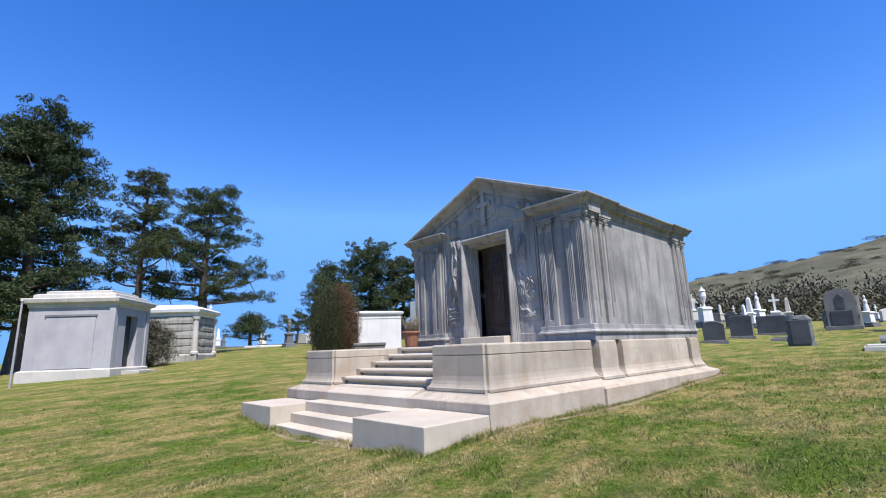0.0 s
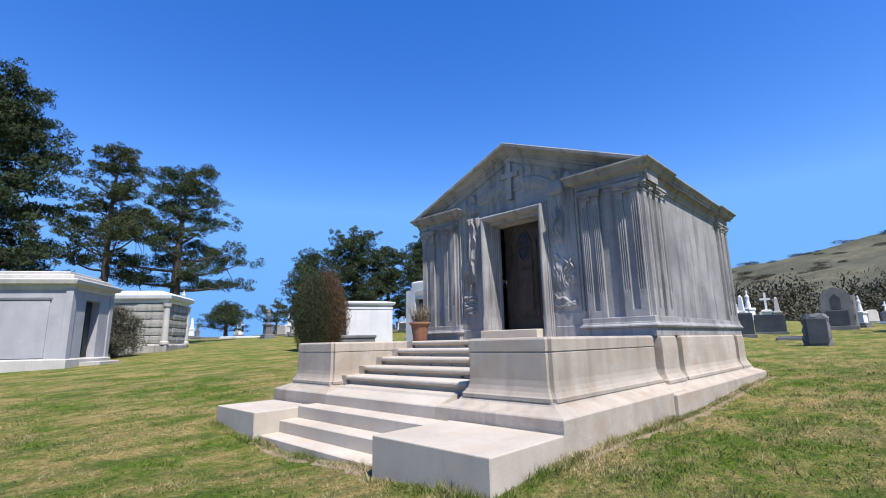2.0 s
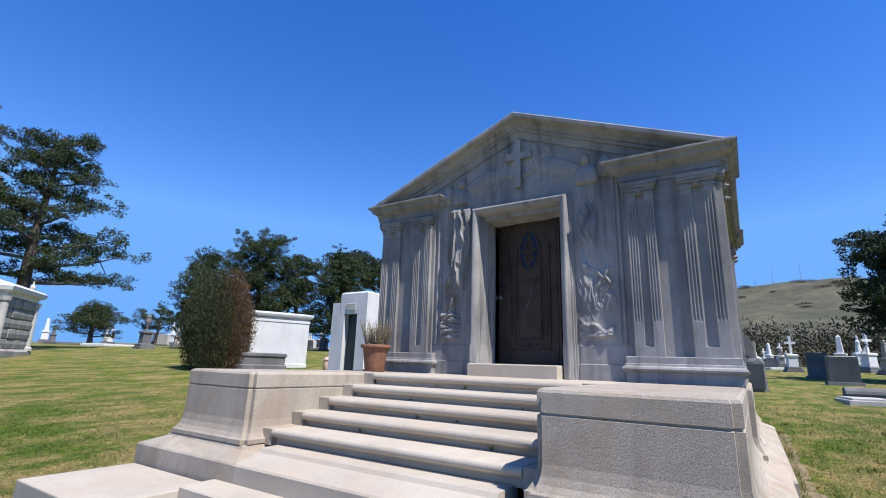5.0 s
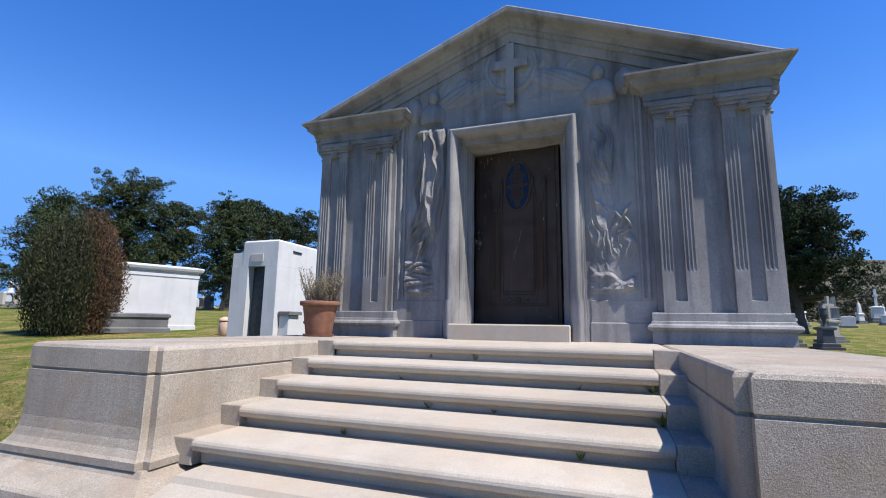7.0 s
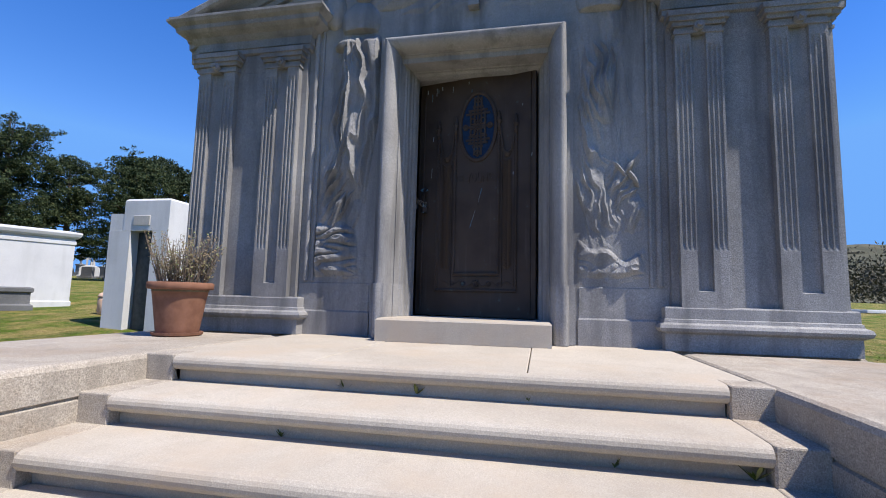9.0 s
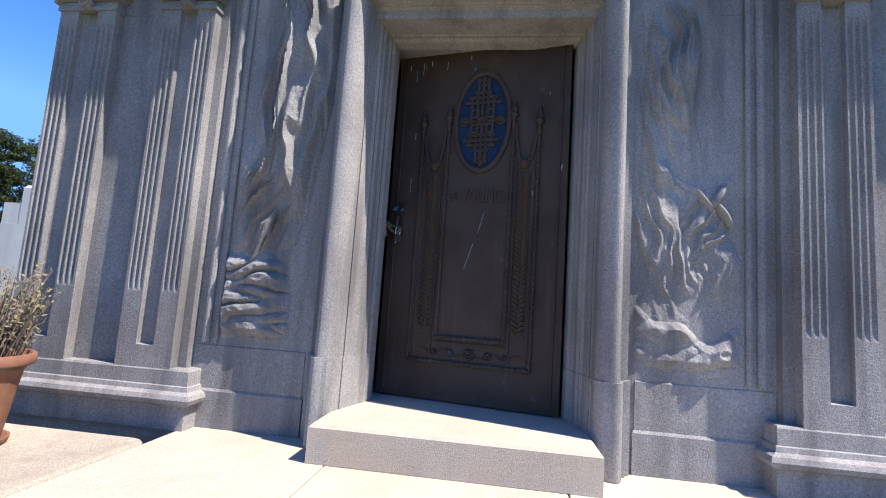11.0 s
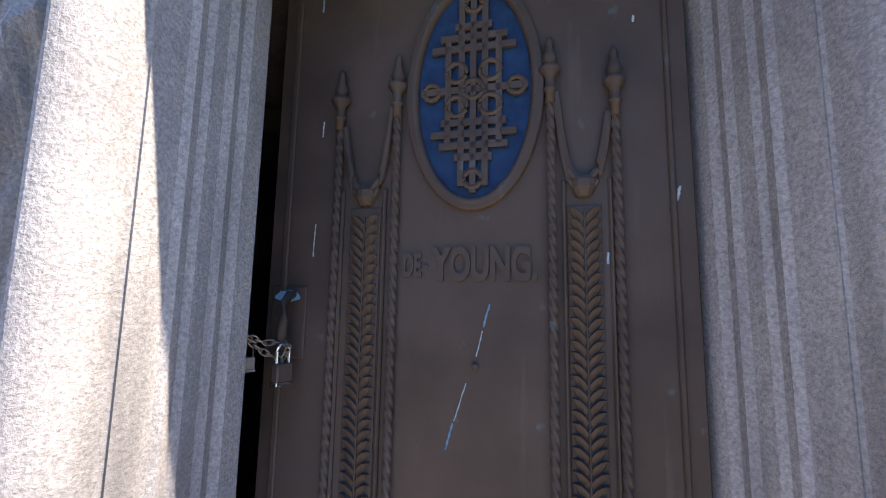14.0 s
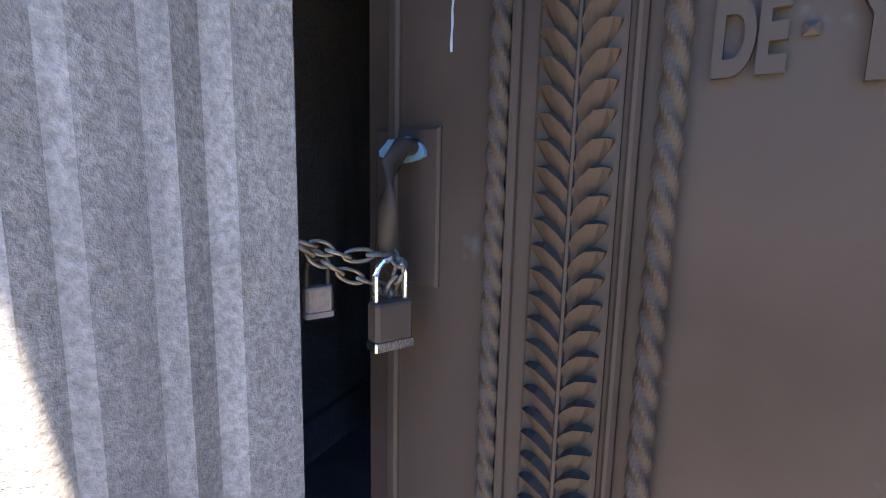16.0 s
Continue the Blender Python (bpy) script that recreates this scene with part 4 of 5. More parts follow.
for k in range(120):
    a, r = rng.uniform(0, math.tau), 0.17 * math.sqrt(rng.random())
    p = Vector((r * math.cos(a), r * math.sin(a), 0.38))
    lean = Vector((math.cos(a) * rng.uniform(0.05, 0.45), math.sin(a) * rng.uniform(0.1, 0.5), 1)).normalized()
    length = rng.uniform(0.22, 0.52)
    pts = [p + lean * (length * q) + Vector((rng.uniform(-1, 1), rng.uniform(-1, 1), 0)) * 0.02 * q for q in (0, 0.33, 0.66, 1)]
    tube(stems, pts, [0.005, 0.004, 0.003, 0.0015], 5)
    for j in range(26):
        q = rng.uniform(0.25, 1.0)
        c = pts[0].lerp(pts[3], q) + Vector((rng.uniform(-1, 1), rng.uniform(-1, 1), rng.uniform(-1, 1))) * 0.02
        d = Vector((rng.uniform(-1, 1), rng.uniform(-1, 1), rng.uniform(0, 1.2))).normalized() * rng.uniform(0.015, 0.035)
        w = d.orthogonal().normalized() * 0.004
        i = len(lv)
        lv += [c - w, c + d * 0.5 + w * 1.6, c + d, c + d * 0.5 - w * 1.6]
        lfaces.append((i, i + 1, i + 2, i + 3))
part("stems", stems, TWIG, pot)
raw("leaves", lv, lfaces, DRYPLANT, pot)


# ---------------------------------------------------------------- foliage helpers
def sprays(rng, blobs, count, size, up=0.4):
    """Small leaf diamonds scattered through flattened blobs (centre, radii), denser towards their skins."""
    vol = np.array([max(1e-3, b[1][0] * b[1][1]) for b in blobs])
    pick = rng.choice(len(blobs), count, p=vol / vol.sum())
    cen = np.array([b[0] for b in blobs])[pick]
    rad = np.array([b[1] for b in blobs])[pick]
    v = rng.normal(size=(count, 3))
    v /= np.linalg.norm(v, axis=1)[:, None]
    v *= rng.uniform(0.45, 1.06, (count, 1))
    c = cen + v * rad
    d = v * (1, 1, 0.6) + rng.normal(size=(count, 3)) * 0.7 + (0, 0, up)
    d /= np.linalg.norm(d, axis=1)[:, None]
    s = size * rng.uniform(0.6, 1.4, (count, 1))
    side = np.cross(d, rng.normal(size=(count, 3)))
    side /= np.linalg.norm(side, axis=1)[:, None] + 1e-9
    a, b = c - d * s * 0.5, c + d * s * 0.5
    w = side * s * 0.19
    verts = np.stack([a, c + w, b, c - w], 1).reshape(-1, 3)
    faces = np.arange(count * 4).reshape(-1, 4)
    return verts.tolist(), faces.tolist()


def tree(x, y, top, seed, crown, label, leaf=PINE, trunk_r=0.35, count=9000, size=0.42, lean=(0, 0), sink=0.0, category="pine tree", group="pines"):
    """crown: limbs as (share of height, azimuth, reach, rise, pad radius, pad thickness); bare trunk below the first."""
    z0 = ground_z(x, y) - 0.1
    h = top - z0
    ob = thing("pine_tree" if "pine" in category else "cypress_tree", (x, y, z0), label, category, group)
    rng = np.random.default_rng(seed)
    bm = bmesh.new()
    spine = [Vector((lean[0] * q * q * h + 0.25 * math.sin(q * 5 + seed) * q, lean[1] * q * q * h + 0.25 * math.cos(q * 4 + seed) * q, q * h * 0.97)) for q in np.linspace(0, 1, 9)]
    tube(bm, spine, [trunk_r * (1.25 if i == 0 else 1 - 0.105 * i) for i in range(9)], 9)
    blobs = []
    for share, az, reach, rise, pr, pt in crown:
        i = share * 8
        a = spine[int(i)].lerp(spine[min(8, int(i) + 1)], i % 1)
        d = Vector((math.cos(radians(az)), math.sin(radians(az)), 0))
        pts = [a, a + d * reach * 0.35 + Vector((0, 0, rise * 0.15)), a + d * reach * 0.72 + Vector((0, 0, rise * 0.55)), a + d * reach + Vector((0, 0, rise))]
        r = trunk_r * 0.33 * (1.1 - share * 0.6)
        tube(bm, pts, [r, r * 0.75, r * 0.45, r * 0.12], 6)
        for q in (0.40, 0.62, 0.82, 1.0):
            c = a.lerp(pts[3], q) + Vector((0, 0, 0.25 * pt))
            for _ in range(7):
                o = np.clip(rng.normal(size=3), -1.7, 1.7) * (pr * 0.52, pr * 0.52, pt * 0.42)
                o[2] += pt * 0.35 - 0.5 * pt * (o[0] ** 2 + o[1] ** 2) / (pr * pr)
                k = rng.uniform(0.20, 0.46) * (0.75 + 0.25 * q)
                blobs.append((tuple(c + Vector(o)), (pr * k, pr * k, pr * k * 0.62)))
        for _ in range(2):
            e = pts[2] + Vector(rng.normal(size=3) * pr * 0.6)
            tube(bm, [pts[2], pts[2].lerp(e, 0.6) + Vector((0, 0, 0.1)), e], [r * 0.3, r * 0.2, r * 0.06], 5)
    for q in (0.90, 0.97):
        blobs.append((tuple(spine[8] * q), (h * 0.06, h * 0.06, h * 0.05)))
    part("trunk", bm, BARK, ob)
    v, f = sprays(rng, blobs, int(count * 4.2), size * 0.42)
    raw("crown", v, f, leaf, ob)
    return ob


def pine_limbs(seed, n, lo, hi, reach, pad=1.3, flat=0.55, rise=0.10, spread=(0, 360), shape=lambda q: 1 - 0.55 * q):
    rng = random.Random(seed)
    out = []
    for k in range(n):
        q = (k + rng.uniform(0, 0.8)) / n
        share = lo + (hi - lo) * q
        az = spread[0] + (spread[1] - spread[0]) * ((k * 0.382 + rng.uniform(-0.08, 0.08)) % 1)
        R = reach * shape(q) * rng.uniform(0.65, 1.12)
        out.append((share, az, R, R * rise * rng.uniform(0.2, 2.6), pad * rng.uniform(0.7, 1.25), pad * flat * rng.uniform(0.7, 1.2)))
    return out


# ---------------------------------------------------------------- neighbouring tombs
def moulded_block(ob, name, w, l, profile, mat, label="", at=(0, 0)):
    return part(name, loft(bmesh.new(), rect(at[0] - w / 2, at[0] + w / 2, at[1] - l / 2, at[1] + l / 2), profile), mat, ob, label)


def pale_tomb():
    x, y = 3.2, 28.7
    g = ground_z(x, y) - 0.15
    ob = thing("tomb", (x, y, g), "pale grey stone tomb with stepped roof and dark door", "tomb", turn=54)
    ob.scale = (1.1, 1.1, 1.12)
    w, l = 2.9, 3.3
    moulded_block(ob, "plinth", w, l, [(0.12, 0), (0.12, 0.42), (0.06, 0.46), (0.0, 0.47)], PALE_STONE, "sand-stained plinth")
    body = loft(bmesh.new(), [(-w / 2, -l / 2), (-0.50, -l / 2), (-0.50, -l / 2 + 0.35), (0.50, -l / 2 + 0.35), (0.50, -l / 2), (w / 2, -l / 2), (w / 2, l / 2), (-w / 2, l / 2)], [(0, 0.47), (0, 2.65)])
    part("wall", body, LILAC_STONE, ob)
    moulded_block(ob, "wall", w, l, [(0, 2.652), (0, 3.05)], LILAC_STONE)
    for s in (-1, 1):
        part("corner_pier", box(bmesh.new(), s * w / 2 - 0.22 if s > 0 else -w / 2 - 0.05, s * w / 2 + 0.05 if s > 0 else -w / 2 + 0.22, -l / 2 - 0.05, -l / 2 + 0.2, 0.47, 3.0, 0.01), LILAC_STONE, ob)
    part("side_panel", loft(bmesh.new(), rect(-w / 2 - 0.03, -w / 2 + 0.1, -0.95, 0.95), [(0, 0.5), (0, 2.55), (-0.02, 2.57)]), LILAC_STONE, ob)
    part("panel_lip", box(bmesh.new(), -w / 2 - 0.06, -w / 2 + 0.05, -1.0, 1.0, 2.58, 2.66, 0.01), GREY_STONE, ob)
    moulded_block(ob, "cornice", w, l, [(0.03, 2.95), (0.05, 3.02), (0.06, 3.10), (0.20, 3.16), (0.24, 3.30), (0.22, 3.34), (0.05, 3.36)], PALE_STONE)
    moulded_block(ob, "roof_slab", w - 0.1, l - 0.1, [(0, 3.355), (0, 3.50), (-0.15, 3.56)], PALE_STONE)
    moulded_block(ob, "roof_slab", w - 0.7, l - 0.7, [(0, 3.555), (0, 3.66), (-0.1, 3.70)], PALE_STONE)
    d = part("door", box(bmesh.new(), -0.48, 0.48, -l / 2 + 0.28, -l / 2 + 0.34, 0.48, 2.63, 0.01), DARK_DOOR, ob, "dark recessed metal door")
    for s in (-1, 1):
        part("door_panel", box(bmesh.new(), s * 0.24 - 0.17, s * 0.24 + 0.17, -l / 2 + 0.26, -l / 2 + 0.285, 0.62, 2.50, 0.01), DARK_DOOR, d)
    part("doorstep", box(bmesh.new(), -0.75, 0.75, -l / 2 - 0.85, -l / 2 - 0.125, 0.05, 0.32, 0.015), PALE_STONE, ob)
    part("doorstep", box(bmesh.new(), 0.0, 0.9, -l / 2 - 1.25, -l / 2 - 0.86, 0.05, 0.26, 0.015), GREY_STONE, ob)


def rusticated_tomb():
    x, y = 9.0, 36.3
    g = ground_z(x, y) - 0.15
    ob = thing("tomb", (x, y, g), "weathered tomb of rough stone courses with a pale cornice", "tomb", turn=54)
    ob.scale = (1.12, 1.12, 1.12)
    w, l = 3.0, 3.0
    moulded_block(ob, "plinth", w, l, [(0.18, 0), (0.18, 0.45), (0.05, 0.55)], OLD_STONE)
    moulded_block(ob, "wall_core", w, l, [(0, 0.5), (0, 2.75)], OLD_STONE)
    rng = random.Random(3)
    me = None
    for r in range(5):
        for s in range(4):
            for face in range(2):
                bl = new("stone_block", me) if me else part("stone_block", loft(bmesh.new(), rect(-0.36, 0.36, -0.06, 0.06), [(-0.05, -0.20), (0.0, -0.17), (0.02, 0.0), (0.0, 0.17), (-0.05, 0.20)]), OLD_STONE, ob)
                me = me or bl.data
                bl.parent = ob
                u = -1.11 + 0.74 * s
                q = rng.uniform(-0.02, 0.03)
                bl.matrix_basis = pose(u, -w / 2 - q, 0.76 + 0.43 * r) if face == 0 else pose(-w / 2 - q, u, 0.76 + 0.43 * r, 0, 0, 90)
    for sx, sy in ((-1, -1), (1, -1)):
        part("corner_column", turned(bmesh.new(), [(0.24, 0.5), (0.24, 0.62), (0.17, 0.68), (0.15, 2.45), (0.20, 2.52), (0.23, 2.7)], 14, (sx * w / 2, sy * l / 2, 0)), PALE_STONE, ob)
    moulded_block(ob, "cornice", w, l, [(0.05, 2.72), (0.08, 2.85), (0.26, 2.95), (0.30, 3.12), (0.2, 3.2), (-0.6, 3.45)], MARBLE)
    part("finial", turned(bmesh.new(), [(0.14, 3.1), (0.16, 3.2), (0.07, 3.25), (0.12, 3.42), (0.05, 3.55), (0.02, 3.72)], 12, (1.3, -1.3, 0)), PALE_STONE, ob)


def white_tomb():
    x0, y0 = 13.85, 15.5
    g = ground_z(x0, y0) - 0.1
    ob = thing("tomb", (x0 + 1.5, y0 + 0.8, g), "tall plain white marble tomb with a narrow dark door", "tomb")
    t = 4.42 - g
    shape = [(-1.5, -0.8), (1.5, -0.8), (1.5, 0.8), (-1.5, 0.8), (-1.5, 0.22), (-1.2, 0.22), (-1.2, -0.38), (-1.5, -0.38)]
    part("wall", loft(bmesh.new(), shape, [(0, 0), (0, t - 0.75)]), MARBLE, ob)
    part("wall", loft(bmesh.new(), rect(-1.5, 1.5, -0.8, 0.42), [(0, t - 0.748), (0, t - 0.05), (-0.04, t)]), MARBLE, ob)
    part("wall", loft(bmesh.new(), rect(-1.49, 1.5, 0.43, 0.8), [(0, t - 0.748), (0, t - 0.35)]), MARBLE, ob)
    part("door", box(bmesh.new(), -1.28, -1.22, -0.36, 0.20, 0.05, t - 0.76, 0.01), DARK_DOOR, ob, "narrow dark door")
    part("name_panel", box(bmesh.new(), -1.52, -1.45, -0.30, 0.15, t - 0.62, t - 0.40, 0.01), PALE_STONE, ob)
    part("bracket", box(bmesh.new(), -1.30, -0.85, -1.15, -0.81, 0.0, 1.05, 0.02), MARBLE, ob)
    part("bracket_cap", box(bmesh.new(), -1.36, -0.79, -1.22, -0.81, 1.052, 1.15, 0.02), GREY_STONE, ob)
    part("vent", box(bmesh.new(), -0.85, -0.45, -0.82, -0.79, t - 0.30, t - 0.24, 0.005), DARK_DOOR, ob)


def marble_sarcophagus():
    x, y = 15.8, 22.5
    g = ground_z(x, y) - 0.1
    ob = thing("sarcophagus", (x, y, g), "white marble block tomb with a moulded lid on a grey step", "tomb", turn=-24)
    ob.scale = (1.08, 1.0, 0.92)
    top = 2.55
    moulded_block(ob, "body", 2.25, 1.5, [(0.03, 0.0), (0.03, 0.25), (0, 0.28), (0, top - 0.42), (0.025, top - 0.40), (0.025, top - 0.30), (0, top - 0.28), (0, top - 0.2)], MARBLE)
    moulded_block(ob, "lid", 2.25, 1.5, [(0.05, top - 0.2), (0.10, top - 0.14), (0.13, top - 0.05), (0.12, top), (-0.1, top + 0.05), (-0.5, top + 0.10)], MARBLE)
    moulded_block(ob, "step", 1.7, 0.75, [(0.06, 0), (0.06, 0.15), (0, 0.2), (0, 0.52), (0.05, 0.56), (0.05, 0.66), (-0.02, 0.70)], GREY_STONE, "", (-0.75, -1.15))


pale_tomb()
rusticated_tomb()
white_tomb()
marble_sarcophagus()
jar = thing("clay_urn", (15.7, 19.0, ground_z(15.7, 19.0)), "small pale clay urn with a domed lid on the lawn", "urn")
smooth(part("body", turned(bmesh.new(), [(0.16, 0.0), (0.19, 0.03), (0.19, 0.42), (0.17, 0.46)], 18), PINK_CLAY, jar))
smooth(part("lid", turned(bmesh.new(), [(0.20, 0.46), (0.20, 0.50), (0.15, 0.57), (0.06, 0.61), (0.01, 0.62)], 18), PINK_CLAY, jar))
flag = thing("pole", (0.45, 25.6, ground_z(0.45, 25.6)), "slim grey metal pole standing in the lawn", "pole")
part("shaft", tube(bmesh.new(), [(0, 0, 0), (0, 0, 3.4)], [0.045, 0.035], 10), POLE, flag)
part("cap", turned(bmesh.new(), [(0.05, 3.38), (0.06, 3.42), (0.03, 3.47), (0.005, 3.48)], 10), POLE, flag)


# ---------------------------------------------------------------- shrubs
def columnar_shrub():
    x, y = 12.9, 22.3
    g = ground_z(x, y)
    ob = thing("cypress_shrub", (x, y, g), "broad upright cypress shrub, half browned, beside the marble tomb", "shrub")
    rng = np.random.default_rng(11)
    bm = bmesh.new()
    green, brown = [], []
    for k in range(15):
        a, r = k * 2.4, 1.0 * math.sqrt((k + 0.5) / 15)
        c = Vector((r * math.cos(a), r * math.sin(a), 0))
        h = 3.85 * (1.0 - 0.12 * r ** 2) * rng.uniform(0.93, 1.04)
        tube(bm, [c * 0.3, c * 0.8 + Vector((0, 0, h * 0.4)), c + Vector((0, 0, h * 0.9))], [0.06, 0.04, 0.015], 5)
        for q in np.linspace(0.06, 0.97, 12):
            w = 0.40 * (0.75 + 0.5 * math.sin(math.pi * min(1, q * 0.9 + 0.1)))
            dest = brown if (c.x - c.y * 0.3 > 0.12) else green
            dest.append((tuple(c * (0.75 + 0.35 * math.sin(q * math.pi)) + Vector((0, 0, h * q))), (w, w, 0.34)))
    part("stems", bm, BARK, ob)
    v, f = sprays(rng, green, 34000, 0.08, 2.2)
    raw("green_foliage", v, f, SHRUB, ob, "dark green scale foliage")
    v, f = sprays(rng, brown, 28000, 0.08, 2.2)
    raw("brown_foliage", v, f, SHRUB_DEAD, ob, "browned dead foliage")


def grey_bush():
    x, y = 6.5, 32.0
    ob = thing("bush", (x, y, ground_z(x, y)), "dense grey-leaved bush grown against the rough stone tomb", "bush")
    rng = np.random.default_rng(4)
    bm, blobs = bmesh.new(), []
    for k in range(24):
        a, e = rng.uniform(0, math.tau), rng.uniform(0.1, 1.45)
        d = Vector((math.cos(a) * math.cos(e), math.sin(a) * math.cos(e), math.sin(e)))
        tip = Vector((d.x * 1.25, d.y * 1.25, 0.3 + d.z * 2.5))
        tube(bm, [(0, 0, 0), tip * 0.5 + Vector((0, 0, 0.2)), tip], [0.05, 0.03, 0.01], 5)
        blobs.append((tuple(tip * 0.85), (0.5, 0.5, 0.42)))
        blobs.append((tuple(tip * 0.5), (0.6, 0.6, 0.5)))
    part("stems", bm, BARK, ob)
    v, f = sprays(rng, blobs, 20000, 0.10, 0.3)
    raw("foliage", v, f, BUSH, ob)


columnar_shrub()
grey_bush()

# ---------------------------------------------------------------- trees
spire = lambda q: 0.55 + 0.9 * q - 1.25 * q * q
tree(0.9, 45.0, 20.9, 1, pine_limbs(1, 50, 0.14, 0.98, 5.2, 1.7, 0.55, 0.08), "tall dark dense pine with layered spreading boughs", trunk_r=0.5, count=38000, size=0.46)
tree(-7.5, 46.0, 20.5, 21, pine_limbs(21, 40, 0.10, 0.98, 6.2, 1.9, 0.7, 0.06), "tall dark dense pine with layered spreading boughs", trunk_r=0.5, count=26000, size=0.46)
tree(8.2, 46.3, 18.6, 2, pine_limbs(2, 26, 0.34, 0.98, 4.3, 1.15, 0.45, 0.22), "open pine with bare lower branches and yellowing tufts", leaf=PINE_DRY, trunk_r=0.36, count=11500, size=0.40)
tree(13.0, 45.2, 17.6, 3, pine_limbs(3, 27, 0.30, 0.98, 4.3, 1.25, 0.45, 0.10, shape=lambda q: 1.15 - 0.75 * q) + [(0.30, -25, 5.0, 0.6, 1.3, 0.5), (0.38, -10, 5.4, 1.6, 1.4, 0.5), (0.46, -35, 4.6, 1.0, 1.3, 0.5)], "leaning pine with a forked trunk and long low boughs", trunk_r=0.5, count=14500, size=0.40)
tree(25.0, 65.0, 6.8, 4, pine_limbs(4, 16, 0.25, 0.95, 2.6, 1.2, 0.7, 0.2), "small round dark tree beyond the graves", trunk_r=0.3, count=5000, size=0.42, category="cypress tree")
tree(35.0, 71.5, 8.0, 5, pine_limbs(5, 13, 0.3, 0.95, 3.6, 0.9, 0.4, 0.25), "thin open pine far across the graves", trunk_r=0.2, count=2600, size=0.40)
tree(32.0, 46.9, 15.4, 6, pine_limbs(6, 24, 0.15, 0.84, 4.0, 1.5, 0.7, 0.15) + [(0.8, a, 2.6, 1.8, 0.7, 0.3) for a in (20, 95, 170, 240, 310)], "tall pine with a thin bare top above a dense crown", trunk_r=0.4, count=12000, size=0.46)
tree(25.5, 45.0, 10.6, 16, pine_limbs(16, 20, 0.12, 0.96, 2.8, 1.6, 0.8, 0.2, shape=spire), "dense dark pine behind the marble tomb", trunk_r=0.35, count=9000, size=0.46)
tree(36.3, 46.0, 13.0, 7, pine_limbs(7, 20, 0.2, 0.97, 3.0, 1.2, 0.55, 0.15), "dark pine with open gaps between its boughs", trunk_r=0.34, count=8500, size=0.46)
tree(35.0, 38.0, 12.8, 8, pine_limbs(8, 26, 0.12, 0.97, 3.0, 1.3, 0.7, 0.12, shape=spire), "dense dark pine behind the white tomb", trunk_r=0.38, count=11000, size=0.44)
tree(42.0, 37.8, 12.5, 9, pine_limbs(9, 18, 0.62, 0.92, 6.0, 1.6, 0.4, 0.25, shape=lambda q: 1.0 - 0.2 * q), "flat-topped cypress with a spreading dark crown", leaf=CYPRESS, trunk_r=0.42, count=8000, size=0.5, category="cypress tree", group="cypresses")
tree(41.3, -5.0, 11.7, 10, pine_limbs(10, 46, 0.18, 0.92, 3.7, 1.2, 0.6, 0.22, shape=lambda q: 1.05 - 0.35 * q * q), "old domed cypress with heavy layered boughs", leaf=CYPRESS, trunk_r=0.6, count=22000, size=0.46, category="cypress tree", group="cypresses")


